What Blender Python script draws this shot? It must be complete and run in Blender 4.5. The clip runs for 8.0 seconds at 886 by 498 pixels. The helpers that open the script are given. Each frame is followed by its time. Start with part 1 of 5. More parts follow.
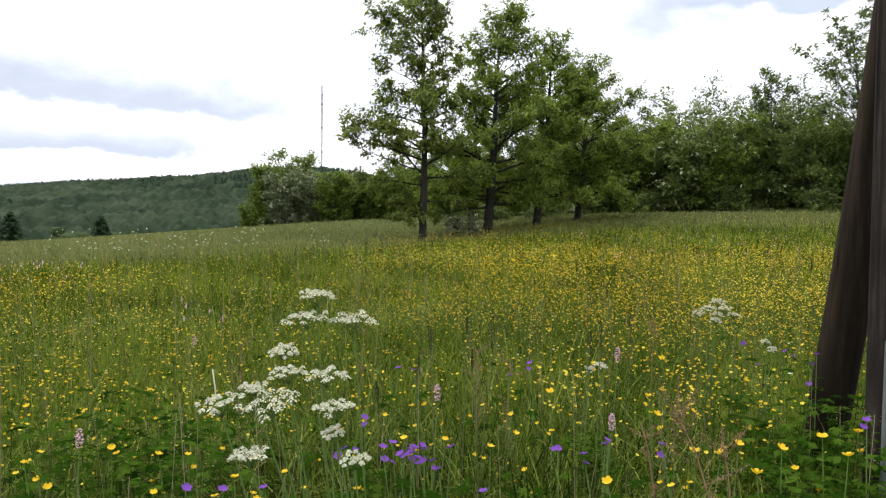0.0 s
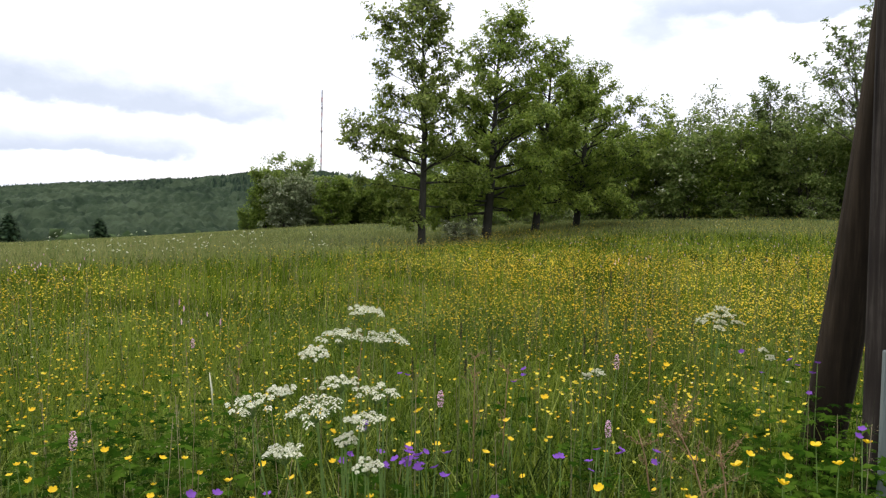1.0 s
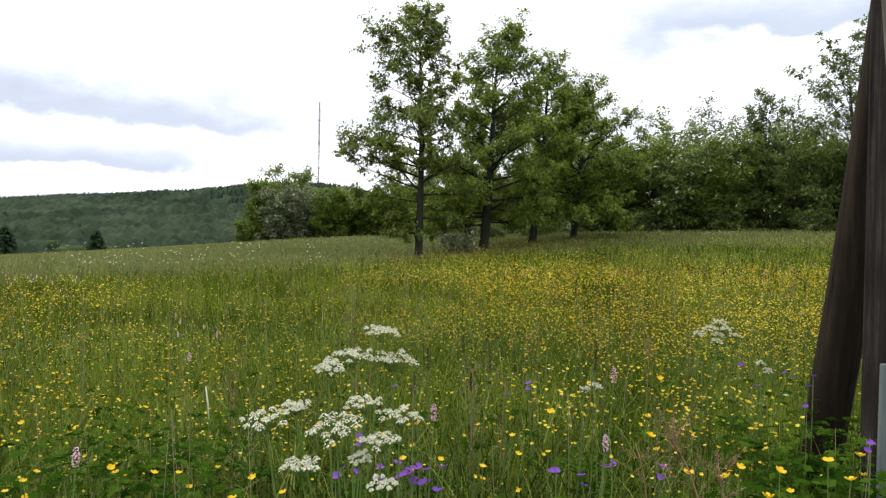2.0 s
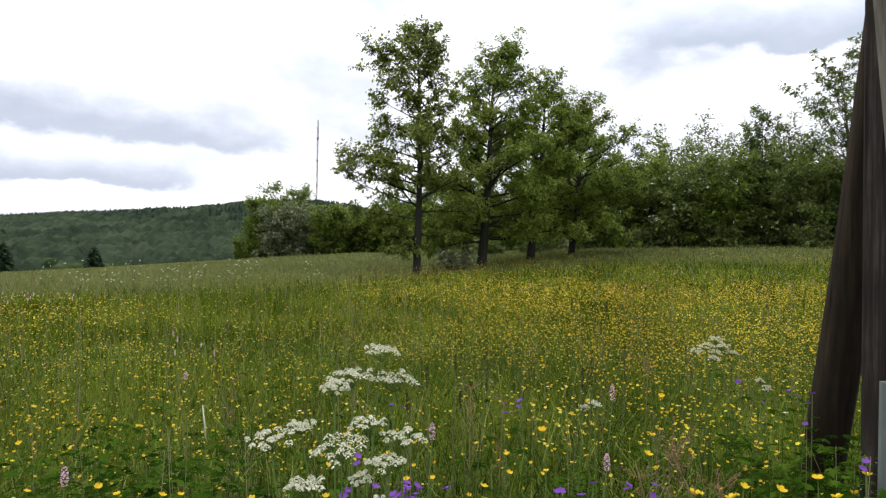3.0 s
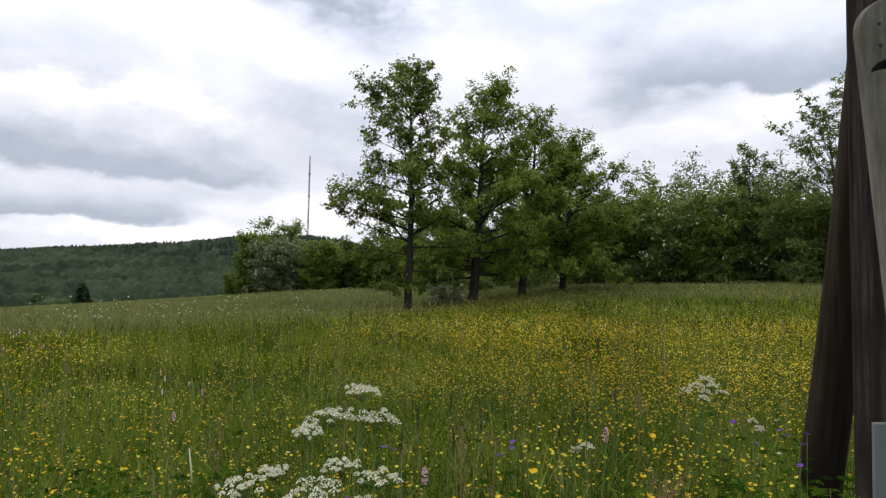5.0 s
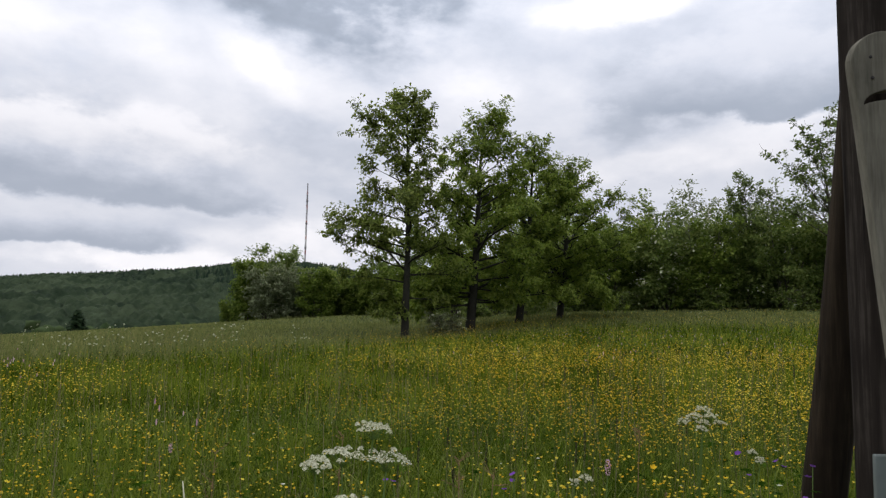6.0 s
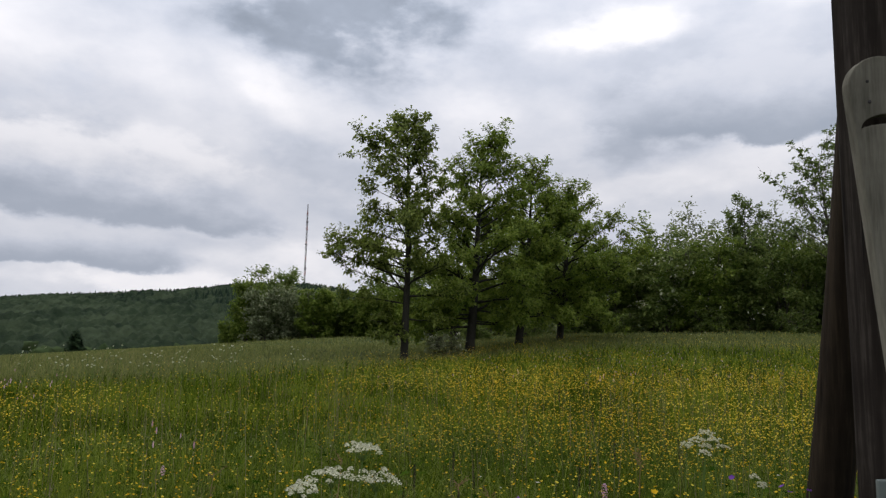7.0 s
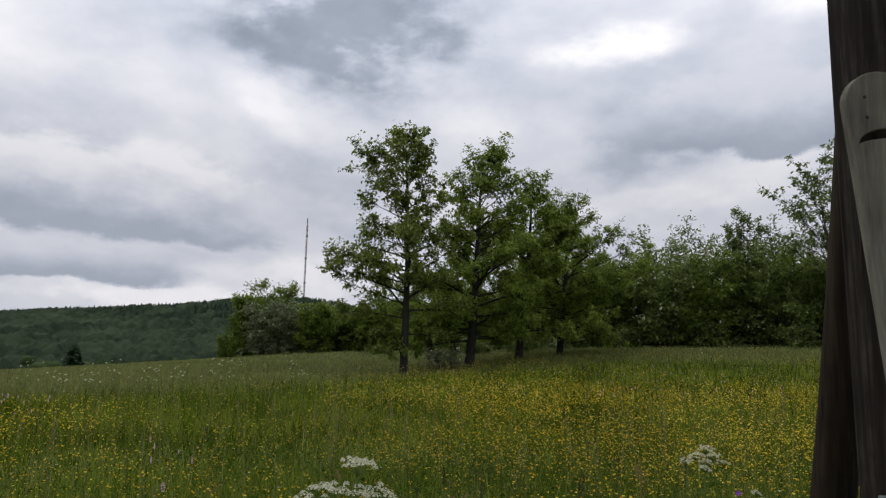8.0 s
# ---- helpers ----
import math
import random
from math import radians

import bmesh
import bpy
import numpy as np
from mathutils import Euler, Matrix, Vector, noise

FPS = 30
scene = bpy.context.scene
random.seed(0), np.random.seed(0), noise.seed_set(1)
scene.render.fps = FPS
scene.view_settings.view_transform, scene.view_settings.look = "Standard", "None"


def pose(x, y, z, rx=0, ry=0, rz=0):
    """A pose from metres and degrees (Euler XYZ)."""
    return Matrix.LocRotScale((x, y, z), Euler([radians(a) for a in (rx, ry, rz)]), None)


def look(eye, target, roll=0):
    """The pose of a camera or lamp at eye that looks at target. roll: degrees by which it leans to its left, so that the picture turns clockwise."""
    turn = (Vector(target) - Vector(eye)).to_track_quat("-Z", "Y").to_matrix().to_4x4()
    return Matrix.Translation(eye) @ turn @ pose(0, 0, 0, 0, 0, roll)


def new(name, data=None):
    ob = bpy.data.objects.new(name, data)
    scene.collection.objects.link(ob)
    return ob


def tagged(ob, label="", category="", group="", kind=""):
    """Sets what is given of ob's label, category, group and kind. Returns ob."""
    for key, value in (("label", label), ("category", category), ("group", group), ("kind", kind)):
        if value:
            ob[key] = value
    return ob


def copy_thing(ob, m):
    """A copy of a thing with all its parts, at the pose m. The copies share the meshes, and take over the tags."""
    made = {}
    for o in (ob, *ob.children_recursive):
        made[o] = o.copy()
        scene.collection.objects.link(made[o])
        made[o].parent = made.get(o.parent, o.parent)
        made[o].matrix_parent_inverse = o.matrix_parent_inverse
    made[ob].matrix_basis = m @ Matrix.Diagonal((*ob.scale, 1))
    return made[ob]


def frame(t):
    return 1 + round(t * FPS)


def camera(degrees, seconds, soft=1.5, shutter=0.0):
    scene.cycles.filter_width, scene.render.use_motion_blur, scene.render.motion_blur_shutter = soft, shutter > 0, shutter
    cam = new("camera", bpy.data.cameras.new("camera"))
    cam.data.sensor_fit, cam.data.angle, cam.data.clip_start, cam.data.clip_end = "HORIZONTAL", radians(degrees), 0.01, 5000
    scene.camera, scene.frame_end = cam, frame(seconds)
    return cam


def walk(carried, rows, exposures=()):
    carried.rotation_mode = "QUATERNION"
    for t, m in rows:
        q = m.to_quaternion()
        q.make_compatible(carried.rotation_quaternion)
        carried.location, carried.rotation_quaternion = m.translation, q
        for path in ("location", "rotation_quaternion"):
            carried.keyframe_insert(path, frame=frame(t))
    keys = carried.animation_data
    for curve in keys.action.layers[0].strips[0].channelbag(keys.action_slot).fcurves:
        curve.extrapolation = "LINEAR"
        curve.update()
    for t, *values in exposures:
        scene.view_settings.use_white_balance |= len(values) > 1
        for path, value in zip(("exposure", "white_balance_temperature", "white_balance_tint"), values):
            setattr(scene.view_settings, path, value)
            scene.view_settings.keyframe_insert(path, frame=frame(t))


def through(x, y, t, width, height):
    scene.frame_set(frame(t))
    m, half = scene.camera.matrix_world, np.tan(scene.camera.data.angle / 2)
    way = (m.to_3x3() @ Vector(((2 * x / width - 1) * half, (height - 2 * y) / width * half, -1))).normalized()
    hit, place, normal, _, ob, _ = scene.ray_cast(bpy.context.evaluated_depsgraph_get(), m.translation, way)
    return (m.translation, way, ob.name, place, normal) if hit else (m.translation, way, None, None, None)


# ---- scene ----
# The camera is held in one place a little above the flowers; it tilts up and rises by some two centimetres.
EYE = (0.0, 0.0, 1.05)
cam = camera(64.7, 8.0, soft=1.3)
TURNS = [(0, 0.0, -2.5, -0.7), (0.5, 0.05, -2.379, -1.086), (1, -0.097, -2.086, -1.21), (1.5, -0.217, -1.704, -1.263),
         (3, -0.479, 0.267, -1.123), (3.5, -0.588, 0.844, -1.314), (4, -0.73, 1.494, -1.373), (4.5, -0.989, 2.203, -1.24),
         (6, -1.43, 5.41, -1.158), (6.5, -1.44, 6.307, -1.274), (7, -1.469, 7.156, -1.288), (7.5, -1.488, 7.793, -1.317),
         (8, -1.504, 8.317, -1.283)]
EXPOSURES = [(0, 0.78), (1.5, 0.77), (3, 0.57), (4.5, 0.31), (6, -0.03), (7, -0.19), (8, -0.3)]
RISE = {0: -0.008, 0.5: -0.008, 1: -0.007, 1.5: -0.005, 3: -0.001, 3.5: 0.0, 4: 0.002, 4.5: 0.006, 6: 0.018, 6.5: 0.019, 7: 0.02, 7.5: 0.021, 8: 0.021}
walk(cam, [(t, pose(EYE[0], EYE[1], EYE[2] + RISE[t], 90 + p, r, y)) for t, y, p, r in TURNS], EXPOSURES)

# ---- sky and sun ----
SUN_AZ, SUN_EL = radians(-75), radians(58)
sun = new("sun", bpy.data.lights.new("sun", "SUN"))
sun.data.energy, sun.data.angle, sun.data.color = 1.1, radians(25), (1.0, 0.96, 0.9)
sun.matrix_world = look((0, 0, 0), (-math.sin(SUN_AZ) * math.cos(SUN_EL), -math.cos(SUN_AZ) * math.cos(SUN_EL), -math.sin(SUN_EL)))


class Net:
    """Short hand for building node trees."""

    def __init__(self, tree):
        self.tree = tree
        tree.nodes.clear()

    def node(self, kind, *inputs, **settings):
        n = self.tree.nodes.new(kind)
        for key, value in settings.items():
            setattr(n, key, value)
        for i, value in enumerate(inputs):
            self.put(n.inputs[i], value)
        return n

    def put(self, socket, value):
        if value is None:
            return
        if isinstance(value, bpy.types.NodeSocket):
            self.tree.links.new(value, socket)
        else:
            socket.default_value = value

    def math(self, op, *args):
        return self.node("ShaderNodeMath", *args, operation=op).outputs[0]

    def vec(self, op, *args):
        return self.node("ShaderNodeVectorMath", *args, operation=op)

    def noise(self, vector, scale, detail=4, rough=0.55, out=0):
        n = self.node("ShaderNodeTexNoise")
        self.put(n.inputs["Vector"], vector)
        self.put(n.inputs["Scale"], scale)
        self.put(n.inputs["Detail"], detail)
        self.put(n.inputs["Roughness"], rough)
        return n.outputs[out]

    def ramp(self, value, *stops):
        n = self.node("ShaderNodeValToRGB", value)
        e = n.color_ramp.elements
        while len(e) < len(stops):
            e.new(0.5)
        for el, (p, c) in zip(e, stops):
            el.position, el.color = p, (*c, 1)
        return n.outputs[0]

    def mix(self, f, a, b, blend="MIX"):
        n = self.node("ShaderNodeMix", data_type="RGBA", blend_type=blend)
        for i, v in ((0, f), (6, a), (7, b)):
            if isinstance(v, tuple) and len(v) == 3:
                v = (*v, 1)
            self.put(n.inputs[i], v)
        return n.outputs[2]


# cloud banks of the sky: azimuth, elevation, half width, half height (degrees), slope, brightness
CLOUDS = [(-8, 25.4, 11, 4.8, 0.0, -0.38), (-27, 9.6, 13, 1.4, -0.05, -0.05), (-27, 5.6, 11, 1.0, -0.03, -0.05),
          (-24, 8.2, 9, 0.6, -0.05, 0.1), (18, 15, 5.5, 1.5, 0.1, -0.2), (24, 18.6, 11, 2.0, 0.0, -0.14), (-9, 13.6, 6, 2.4, -0.35, -0.12),
          (-33, 4.3, 4, 0.6, -0.1, -0.14), (-35, 16, 2.5, 2.0, 0, -0.12), (15.5, 24, 6, 1.5, 0.0, 0.28), (-14.5, 19.6, 4.2, 1.5, -0.6, 0.12),
          (-23, 13.0, 9, 2.5, -0.35, 0.12), (-8, 6.0, 8, 1.6, 0.0, 0.15), (-22, 3.8, 14, 0.8, 0.0, 0.18), (18, 12, 9, 1.2, 0.12, 0.1),
          (3.5, 18.8, 4.0, 1.5, 0.0, 0.11), (-4, 9.0, 4, 1.0, -0.2, -0.12), (31, 26.5, 4, 1.5, 0, 0.2), (-30, 22, 9, 3.5, 0, 0.08)]
# azimuth, elevation, half width, half height (degrees), slope, brightness of the top and the base
HEAPS = [(-27, 9.8, 14.5, 5.2, -0.05, 0.82, 0.43), (-29, 5.6, 11.0, 2.5, -0.02, 0.7, 0.43), (29, 17.0, 14.0, 4.4, 0.0, 0.66, 0.4)]
world = bpy.data.worlds.new("sky")
scene.world = world
world.use_nodes = True
net = Net(world.node_tree)
way = net.node("ShaderNodeTexCoord").outputs["Generated"]
flat = net.vec("MULTIPLY", way, (1, 1, 1.9)).outputs[0]
warp = net.noise(flat, 6.0, 7, 0.58, 1)
warp = net.vec("MULTIPLY", net.vec("SUBTRACT", warp, (0.5, 0.5, 0.5)).outputs[0], (6, 3.6, 0)).outputs[0]
xyz = net.node("ShaderNodeSeparateXYZ", way).outputs
az = net.math("DEGREES", net.math("ARCTAN2", xyz[0], xyz[1]))
el = net.math("DEGREES", net.math("ARCSINE", xyz[2]))
spot = net.vec("ADD", net.node("ShaderNodeCombineXYZ", az, el, 0.0).outputs[0], warp).outputs[0]
billow = net.noise(flat, 3.6, 7, 0.5)
wisps = net.noise(flat, 11, 7, 0.6)
puffs = net.math("MULTIPLY_ADD", net.noise(flat, 10.0, 9, 0.54), 3.0, -0.55)
lumps = net.noise(flat, 11.0, 9, 0.6)
light = net.math("MULTIPLY_ADD", billow, 0.56, 0.385)
light = net.math("MULTIPLY_ADD", wisps, 0.16, net.math("SUBTRACT", light, 0.08))
for a, e, w, h, slope, gain in CLOUDS:
    off = net.node("ShaderNodeSeparateXYZ", net.vec("SUBTRACT", spot, (a, e, 0)).outputs[0]).outputs
    up = net.math("MULTIPLY_ADD", off[0], -slope, off[1])
    dd = net.math("ADD", net.math("POWER", net.math("ABSOLUTE", net.math("DIVIDE", off[0], w)), 2.0),
                  net.math("POWER", net.math("ABSOLUTE", net.math("DIVIDE", up, h)), 2.0))
    body = net.math("MULTIPLY", net.math("EXPONENT", net.math("MULTIPLY", dd, -0.8)), puffs)
    puff = net.node("ShaderNodeMapRange", body, 0.05, 0.95, 0.0, 1.0, interpolation_type="SMOOTHSTEP").outputs[0]
    light = net.math("MULTIPLY_ADD", puff, gain, light)
# heaped clouds: bright rounded tops over flat grey bases
for a, e, w, h, slope, top, base in HEAPS:
    off = net.node("ShaderNodeSeparateXYZ", net.vec("SUBTRACT", spot, (a, e, 0)).outputs[0]).outputs
    up = net.math("DIVIDE", net.math("MULTIPLY_ADD", off[0], -slope, off[1]), h)
    under = net.math("MULTIPLY", net.math("MAXIMUM", net.math("MULTIPLY", up, -1.0), 0.0), 2.2)
    dd = net.math("ADD", net.math("POWER", net.math("ABSOLUTE", net.math("DIVIDE", off[0], w)), 2.0),
                  net.math("POWER", net.math("ADD", net.math("MAXIMUM", up, 0.0), under), 2.0))
    dd = net.math("MULTIPLY_ADD", lumps, -2.0, net.math("ADD", dd, 1.0))
    mask = net.node("ShaderNodeMapRange", dd, 1.28, 0.66, 0.0, 0.9, interpolation_type="SMOOTHSTEP").outputs[0]
    tone = net.node("ShaderNodeMapRange", net.math("MULTIPLY_ADD", lumps, 0.9, up), 0.15, 1.25, base, top, interpolation_type="SMOOTHSTEP").outputs[0]
    light = net.math("MULTIPLY_ADD", mask, net.math("SUBTRACT", tone, light), light)
cloud = net.ramp(light, (0.2, (0.185, 0.215, 0.265)), (0.42, (0.34, 0.38, 0.46)), (0.6, (0.545, 0.575, 0.66)), (0.9, (0.93, 0.91, 0.94)))
sky = net.node("ShaderNodeTexSky", sky_type="NISHITA", sun_disc=False, sun_elevation=SUN_EL, sun_rotation=SUN_AZ % math.tau)
blue = net.vec("MULTIPLY", sky.outputs[0], (0.11, 0.11, 0.11)).outputs[0]
cover = net.ramp(net.noise(flat, 2.6, 6, 0.6), (0.22, (0.75, 0.75, 0.75)), (0.4, (1, 1, 1)))
# an overcast sky is brightest overhead
zenith = net.math("MULTIPLY_ADD", net.math("MAXIMUM", net.math("SUBTRACT", xyz[2], 0.22), 0.0), 1.45, 1.0)
shown = net.vec("MULTIPLY", net.mix(cover, blue, cloud), net.node("ShaderNodeCombineXYZ", zenith, zenith, zenith).outputs[0]).outputs[0]
out = net.node("ShaderNodeBackground", shown, 1.13)
net.node("ShaderNodeOutputWorld", out.outputs[0])


# ---- materials ----
def material(name, build):
    m = bpy.data.materials.new(name)
    m.use_nodes = True
    n = Net(m.node_tree)
    shader = build(n)
    n.node("ShaderNodeOutputMaterial", shader)
    return m


def surface(n, colour, rough=0.6, height=None, strength=0.3, distance=0.01, metal=0.0, spec=0.5):
    p = n.node("ShaderNodeBsdfPrincipled")
    n.put(p.inputs["Base Color"], (*colour, 1) if isinstance(colour, tuple) else colour)
    n.put(p.inputs["Roughness"], rough)
    p.inputs["Metallic"].default_value = metal
    p.inputs["Specular IOR Level"].default_value = spec
    if height is not None:
        b = n.node("ShaderNodeBump")
        b.inputs["Strength"].default_value, b.inputs["Distance"].default_value = strength, distance
        n.put(b.inputs["Height"], height)
        n.put(p.inputs["Normal"], b.outputs[0])
    return p.outputs[0]


def leafy(name, dark, mid, light, through=0.35, rough=0.6, patch=0.4, spec=0.02, drift=0.5):
    """Thin leaves or petals: each piece has a tone of its own, and lets some light through."""

    def build(n):
        isle = n.node("ShaderNodeNewGeometry").outputs["Random Per Island"]
        place = n.node("ShaderNodeTexCoord").outputs["Object"]
        wide = n.noise(place, patch, 3)
        tone = n.math("ADD", n.math("MULTIPLY", isle, 0.75), n.math("MULTIPLY_ADD", wide, drift, 0.12 - drift * 0.5))
        colour = n.ramp(tone, (0.15, dark), (0.45, mid), (0.85, light))
        front = surface(n, colour, rough, spec=spec)
        back = n.node("ShaderNodeBsdfTranslucent", colour).outputs[0]
        return n.node("ShaderNodeMixShader", through, front, back).outputs[0]

    return material(name, build)


def bark(name, dark, light, scale=6.0, depth=0.02):
    def build(n):
        place = n.node("ShaderNodeTexCoord").outputs["Object"]
        long = n.vec("MULTIPLY", place, (1, 1, 0.18)).outputs[0]
        grain = n.noise(long, scale * 6, 6, 0.65)
        moss = n.noise(place, scale * 0.3, 4)
        colour = n.mix(n.math("MULTIPLY", moss, 0.5), n.ramp(grain, (0.3, dark), (0.7, light)), (0.032, 0.035, 0.02))
        return surface(n, colour, 0.9, grain, 0.7, depth, spec=0.2)

    return material(name, build)


def weathered_wood(name, dark, mid, light, lengthwise=0.06):
    def build(n):
        place = n.node("ShaderNodeTexCoord").outputs["Object"]
        long = n.vec("MULTIPLY", place, (1, 1, lengthwise)).outputs[0]
        grain = n.noise(long, 60, 6, 0.65)
        band = n.noise(long, 14, 4, 0.6)
        stain = n.noise(place, 4.5, 5, 0.6)
        crack = n.ramp(n.noise(long, 24, 3, 0.5), (0.30, (0.25, 0.25, 0.25)), (0.37, (1, 1, 1)))
        tone = n.math("ADD", n.math("MULTIPLY", grain, 0.45), n.math("ADD", n.math("MULTIPLY", band, 0.35), n.math("MULTIPLY", stain, 0.25)))
        colour = n.ramp(tone, (0.34, dark), (0.52, mid), (0.7, light))
        colour = n.mix(1.0, colour, crack, "MULTIPLY")
        h = n.math("ADD", grain, n.math("MULTIPLY", band, 0.8))
        return surface(n, colour, 0.9, h, 0.8, 0.004, spec=0.1)

    return material(name, build)


def ground_build(n):
    place = n.node("ShaderNodeTexCoord").outputs["Object"]
    fine = n.noise(place, 9, 6, 0.7)
    wide = n.noise(place, 0.35, 5, 0.6)
    tone = n.math("ADD", n.math("MULTIPLY", fine, 0.5), n.math("MULTIPLY", wide, 0.5))
    colour = n.ramp(tone, (0.3, (0.012, 0.02, 0.005)), (0.5, (0.028, 0.045, 0.01)), (0.7, (0.06, 0.078, 0.02)))
    return surface(n, colour, 0.95, fine, 0.8, 0.1, spec=0.1)


M_GROUND = material("meadow_soil", ground_build)
M_GRASS = leafy("grass_blades", (0.018, 0.037, 0.003), (0.069, 0.112, 0.007), (0.21, 0.25, 0.032), 0.4, 0.7, 0.8, 0.0, drift=1.3)
M_LUSH = leafy("lush_grass", (0.009, 0.02, 0.002), (0.03, 0.054, 0.004), (0.145, 0.18, 0.016), 0.35, 0.6, 1.2, 0.03, drift=1.2)
M_BROAD = leafy("broad_blades", (0.04, 0.075, 0.006), (0.10, 0.15, 0.012), (0.26, 0.30, 0.06), 0.4, 0.5, 0.5, 0.08)
M_STRAW = leafy("straw_seeds", (0.12, 0.10, 0.05), (0.21, 0.17, 0.09), (0.30, 0.25, 0.16), 0.3, 0.7, 1.0)
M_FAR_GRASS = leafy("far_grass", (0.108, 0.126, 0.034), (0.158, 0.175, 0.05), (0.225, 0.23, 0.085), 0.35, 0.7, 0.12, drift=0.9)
M_STALK = leafy("grass_stalks", (0.04, 0.058, 0.016), (0.08, 0.098, 0.03), (0.16, 0.155, 0.07), 0.2, 0.7, 0.5)
M_FINE_STEM = leafy("thin_stem", (0.028, 0.05, 0.008), (0.05, 0.082, 0.014), (0.085, 0.12, 0.03), 0.2, 0.6, 0.5)
M_STEM = leafy("green_stem", (0.05, 0.09, 0.02), (0.08, 0.13, 0.03), (0.12, 0.17, 0.05), 0.2, 0.5, 0.5)
M_HERB = leafy("herb_leaves", (0.009, 0.028, 0.003), (0.026, 0.062, 0.005), (0.064, 0.115, 0.012), 0.4, 0.7, 0.5, 0.0)
M_YELLOW = leafy("buttercup_petals", (0.61, 0.34, 0.006), (0.73, 0.48, 0.011), (0.80, 0.65, 0.07), 0.35, 0.45, 0.6, 0.2, drift=1.8)
M_WHITE = leafy("white_florets", (0.36, 0.37, 0.22), (0.58, 0.58, 0.43), (0.74, 0.73, 0.59), 0.3, 0.7, 2.0)
M_PURPLE = leafy("cranesbill_petals", (0.10, 0.035, 0.20), (0.165, 0.06, 0.30), (0.25, 0.11, 0.40), 0.3, 0.6, 2.0)
M_PINK = leafy("bistort_florets", (0.45, 0.24, 0.33), (0.60, 0.37, 0.46), (0.70, 0.51, 0.57), 0.3, 0.6, 2.0)
M_RUST = leafy("sorrel_seeds", (0.14, 0.085, 0.045), (0.22, 0.14, 0.075), (0.31, 0.215, 0.13), 0.3, 0.7, 2.0)
M_FOX = leafy("foxtail_spike", (0.02, 0.025, 0.012), (0.045, 0.045, 0.022), (0.08, 0.075, 0.045), 0.1, 0.8, 3.0)
M_PALE = leafy("dry_stalk", (0.45, 0.42, 0.28), (0.55, 0.52, 0.36), (0.62, 0.6, 0.45), 0.1, 0.7, 3.0)
M_OAK = leafy("oak_leaves", (0.075, 0.118, 0.015), (0.165, 0.232, 0.028), (0.26, 0.315, 0.055), 0.5, 0.45, 0.6, 0.18, drift=0.6)
M_OAK_DULL = leafy("dull_oak_leaves", (0.07, 0.098, 0.016), (0.145, 0.19, 0.03), (0.235, 0.275, 0.06), 0.5, 0.45, 0.6, 0.18, drift=0.6)
M_ASH = leafy("sparse_leaves", (0.055, 0.085, 0.02), (0.11, 0.155, 0.035), (0.18, 0.235, 0.065), 0.5, 0.5, 0.5, 0.25)
M_SHRUB = leafy("shrub_leaves", (0.07, 0.108, 0.024), (0.14, 0.195, 0.042), (0.23, 0.275, 0.08), 0.5, 0.55, 0.5, 0.2, drift=0.7)
M_WILLOW = leafy("grey_leaves", (0.11, 0.14, 0.06), (0.19, 0.225, 0.11), (0.32, 0.345, 0.20), 0.45, 0.6, 0.5, 0.2)
M_LIME = leafy("bright_leaves", (0.07, 0.11, 0.016), (0.13, 0.185, 0.028), (0.215, 0.265, 0.055), 0.5, 0.55, 0.4, 0.05)
M_NEEDLE = leafy("spruce_needles", (0.012, 0.024, 0.012), (0.022, 0.04, 0.018), (0.038, 0.06, 0.025), 0.1, 0.7, 0.3)
M_SCRUB = leafy("valley_leaves", (0.02, 0.036, 0.014), (0.034, 0.055, 0.02), (0.056, 0.08, 0.03), 0.1, 0.9, 0.05, 0.05)

def woods_build(n):
    place = n.node("ShaderNodeTexCoord").outputs["Object"]
    stands = n.noise(place, 0.012, 4, 0.6)
    crown = n.noise(place, 0.11, 4, 0.65)
    tone = n.math("ADD", n.math("MULTIPLY", stands, 0.75), n.math("MULTIPLY", crown, 0.45))
    # the haze of distance is put into these greens: bluer, less saturated
    colour = n.ramp(tone, (0.44, (0.014, 0.024, 0.014)), (0.58, (0.03, 0.046, 0.024)), (0.74, (0.058, 0.078, 0.042)))
    return surface(n, colour, 0.95, n.noise(place, 0.3, 5, 0.75), 1.0, 3.0, spec=0.05)


M_WOODS = material("hazed_broadleaf", woods_build)
M_FIRS = leafy("far_conifers", (0.016, 0.03, 0.018), (0.026, 0.045, 0.025), (0.042, 0.066, 0.033), 0.1, 0.8, 0.006, 0.1)
M_BARK = bark("dark_bark", (0.010, 0.009, 0.007), (0.036, 0.031, 0.025))
M_TWIG = bark("grey_bark", (0.05, 0.042, 0.033), (0.13, 0.115, 0.095))
M_POST = weathered_wood("dark_timber", (0.007, 0.005, 0.004), (0.019, 0.015, 0.012), (0.07, 0.06, 0.05))
M_LOG = weathered_wood("brown_timber", (0.006, 0.0045, 0.003), (0.016, 0.0115, 0.007), (0.04, 0.029, 0.018))
M_BOARD = weathered_wood("grey_timber", (0.045, 0.042, 0.032), (0.12, 0.112, 0.088), (0.21, 0.196, 0.158), 0.1)
M_SLOT = material("slot_dark", lambda n: surface(n, n.ramp(n.noise(n.node("ShaderNodeTexCoord").outputs["Object"], 30), (0.3, (0.012, 0.01, 0.01)), (0.7, (0.03, 0.025, 0.022))), 0.9))
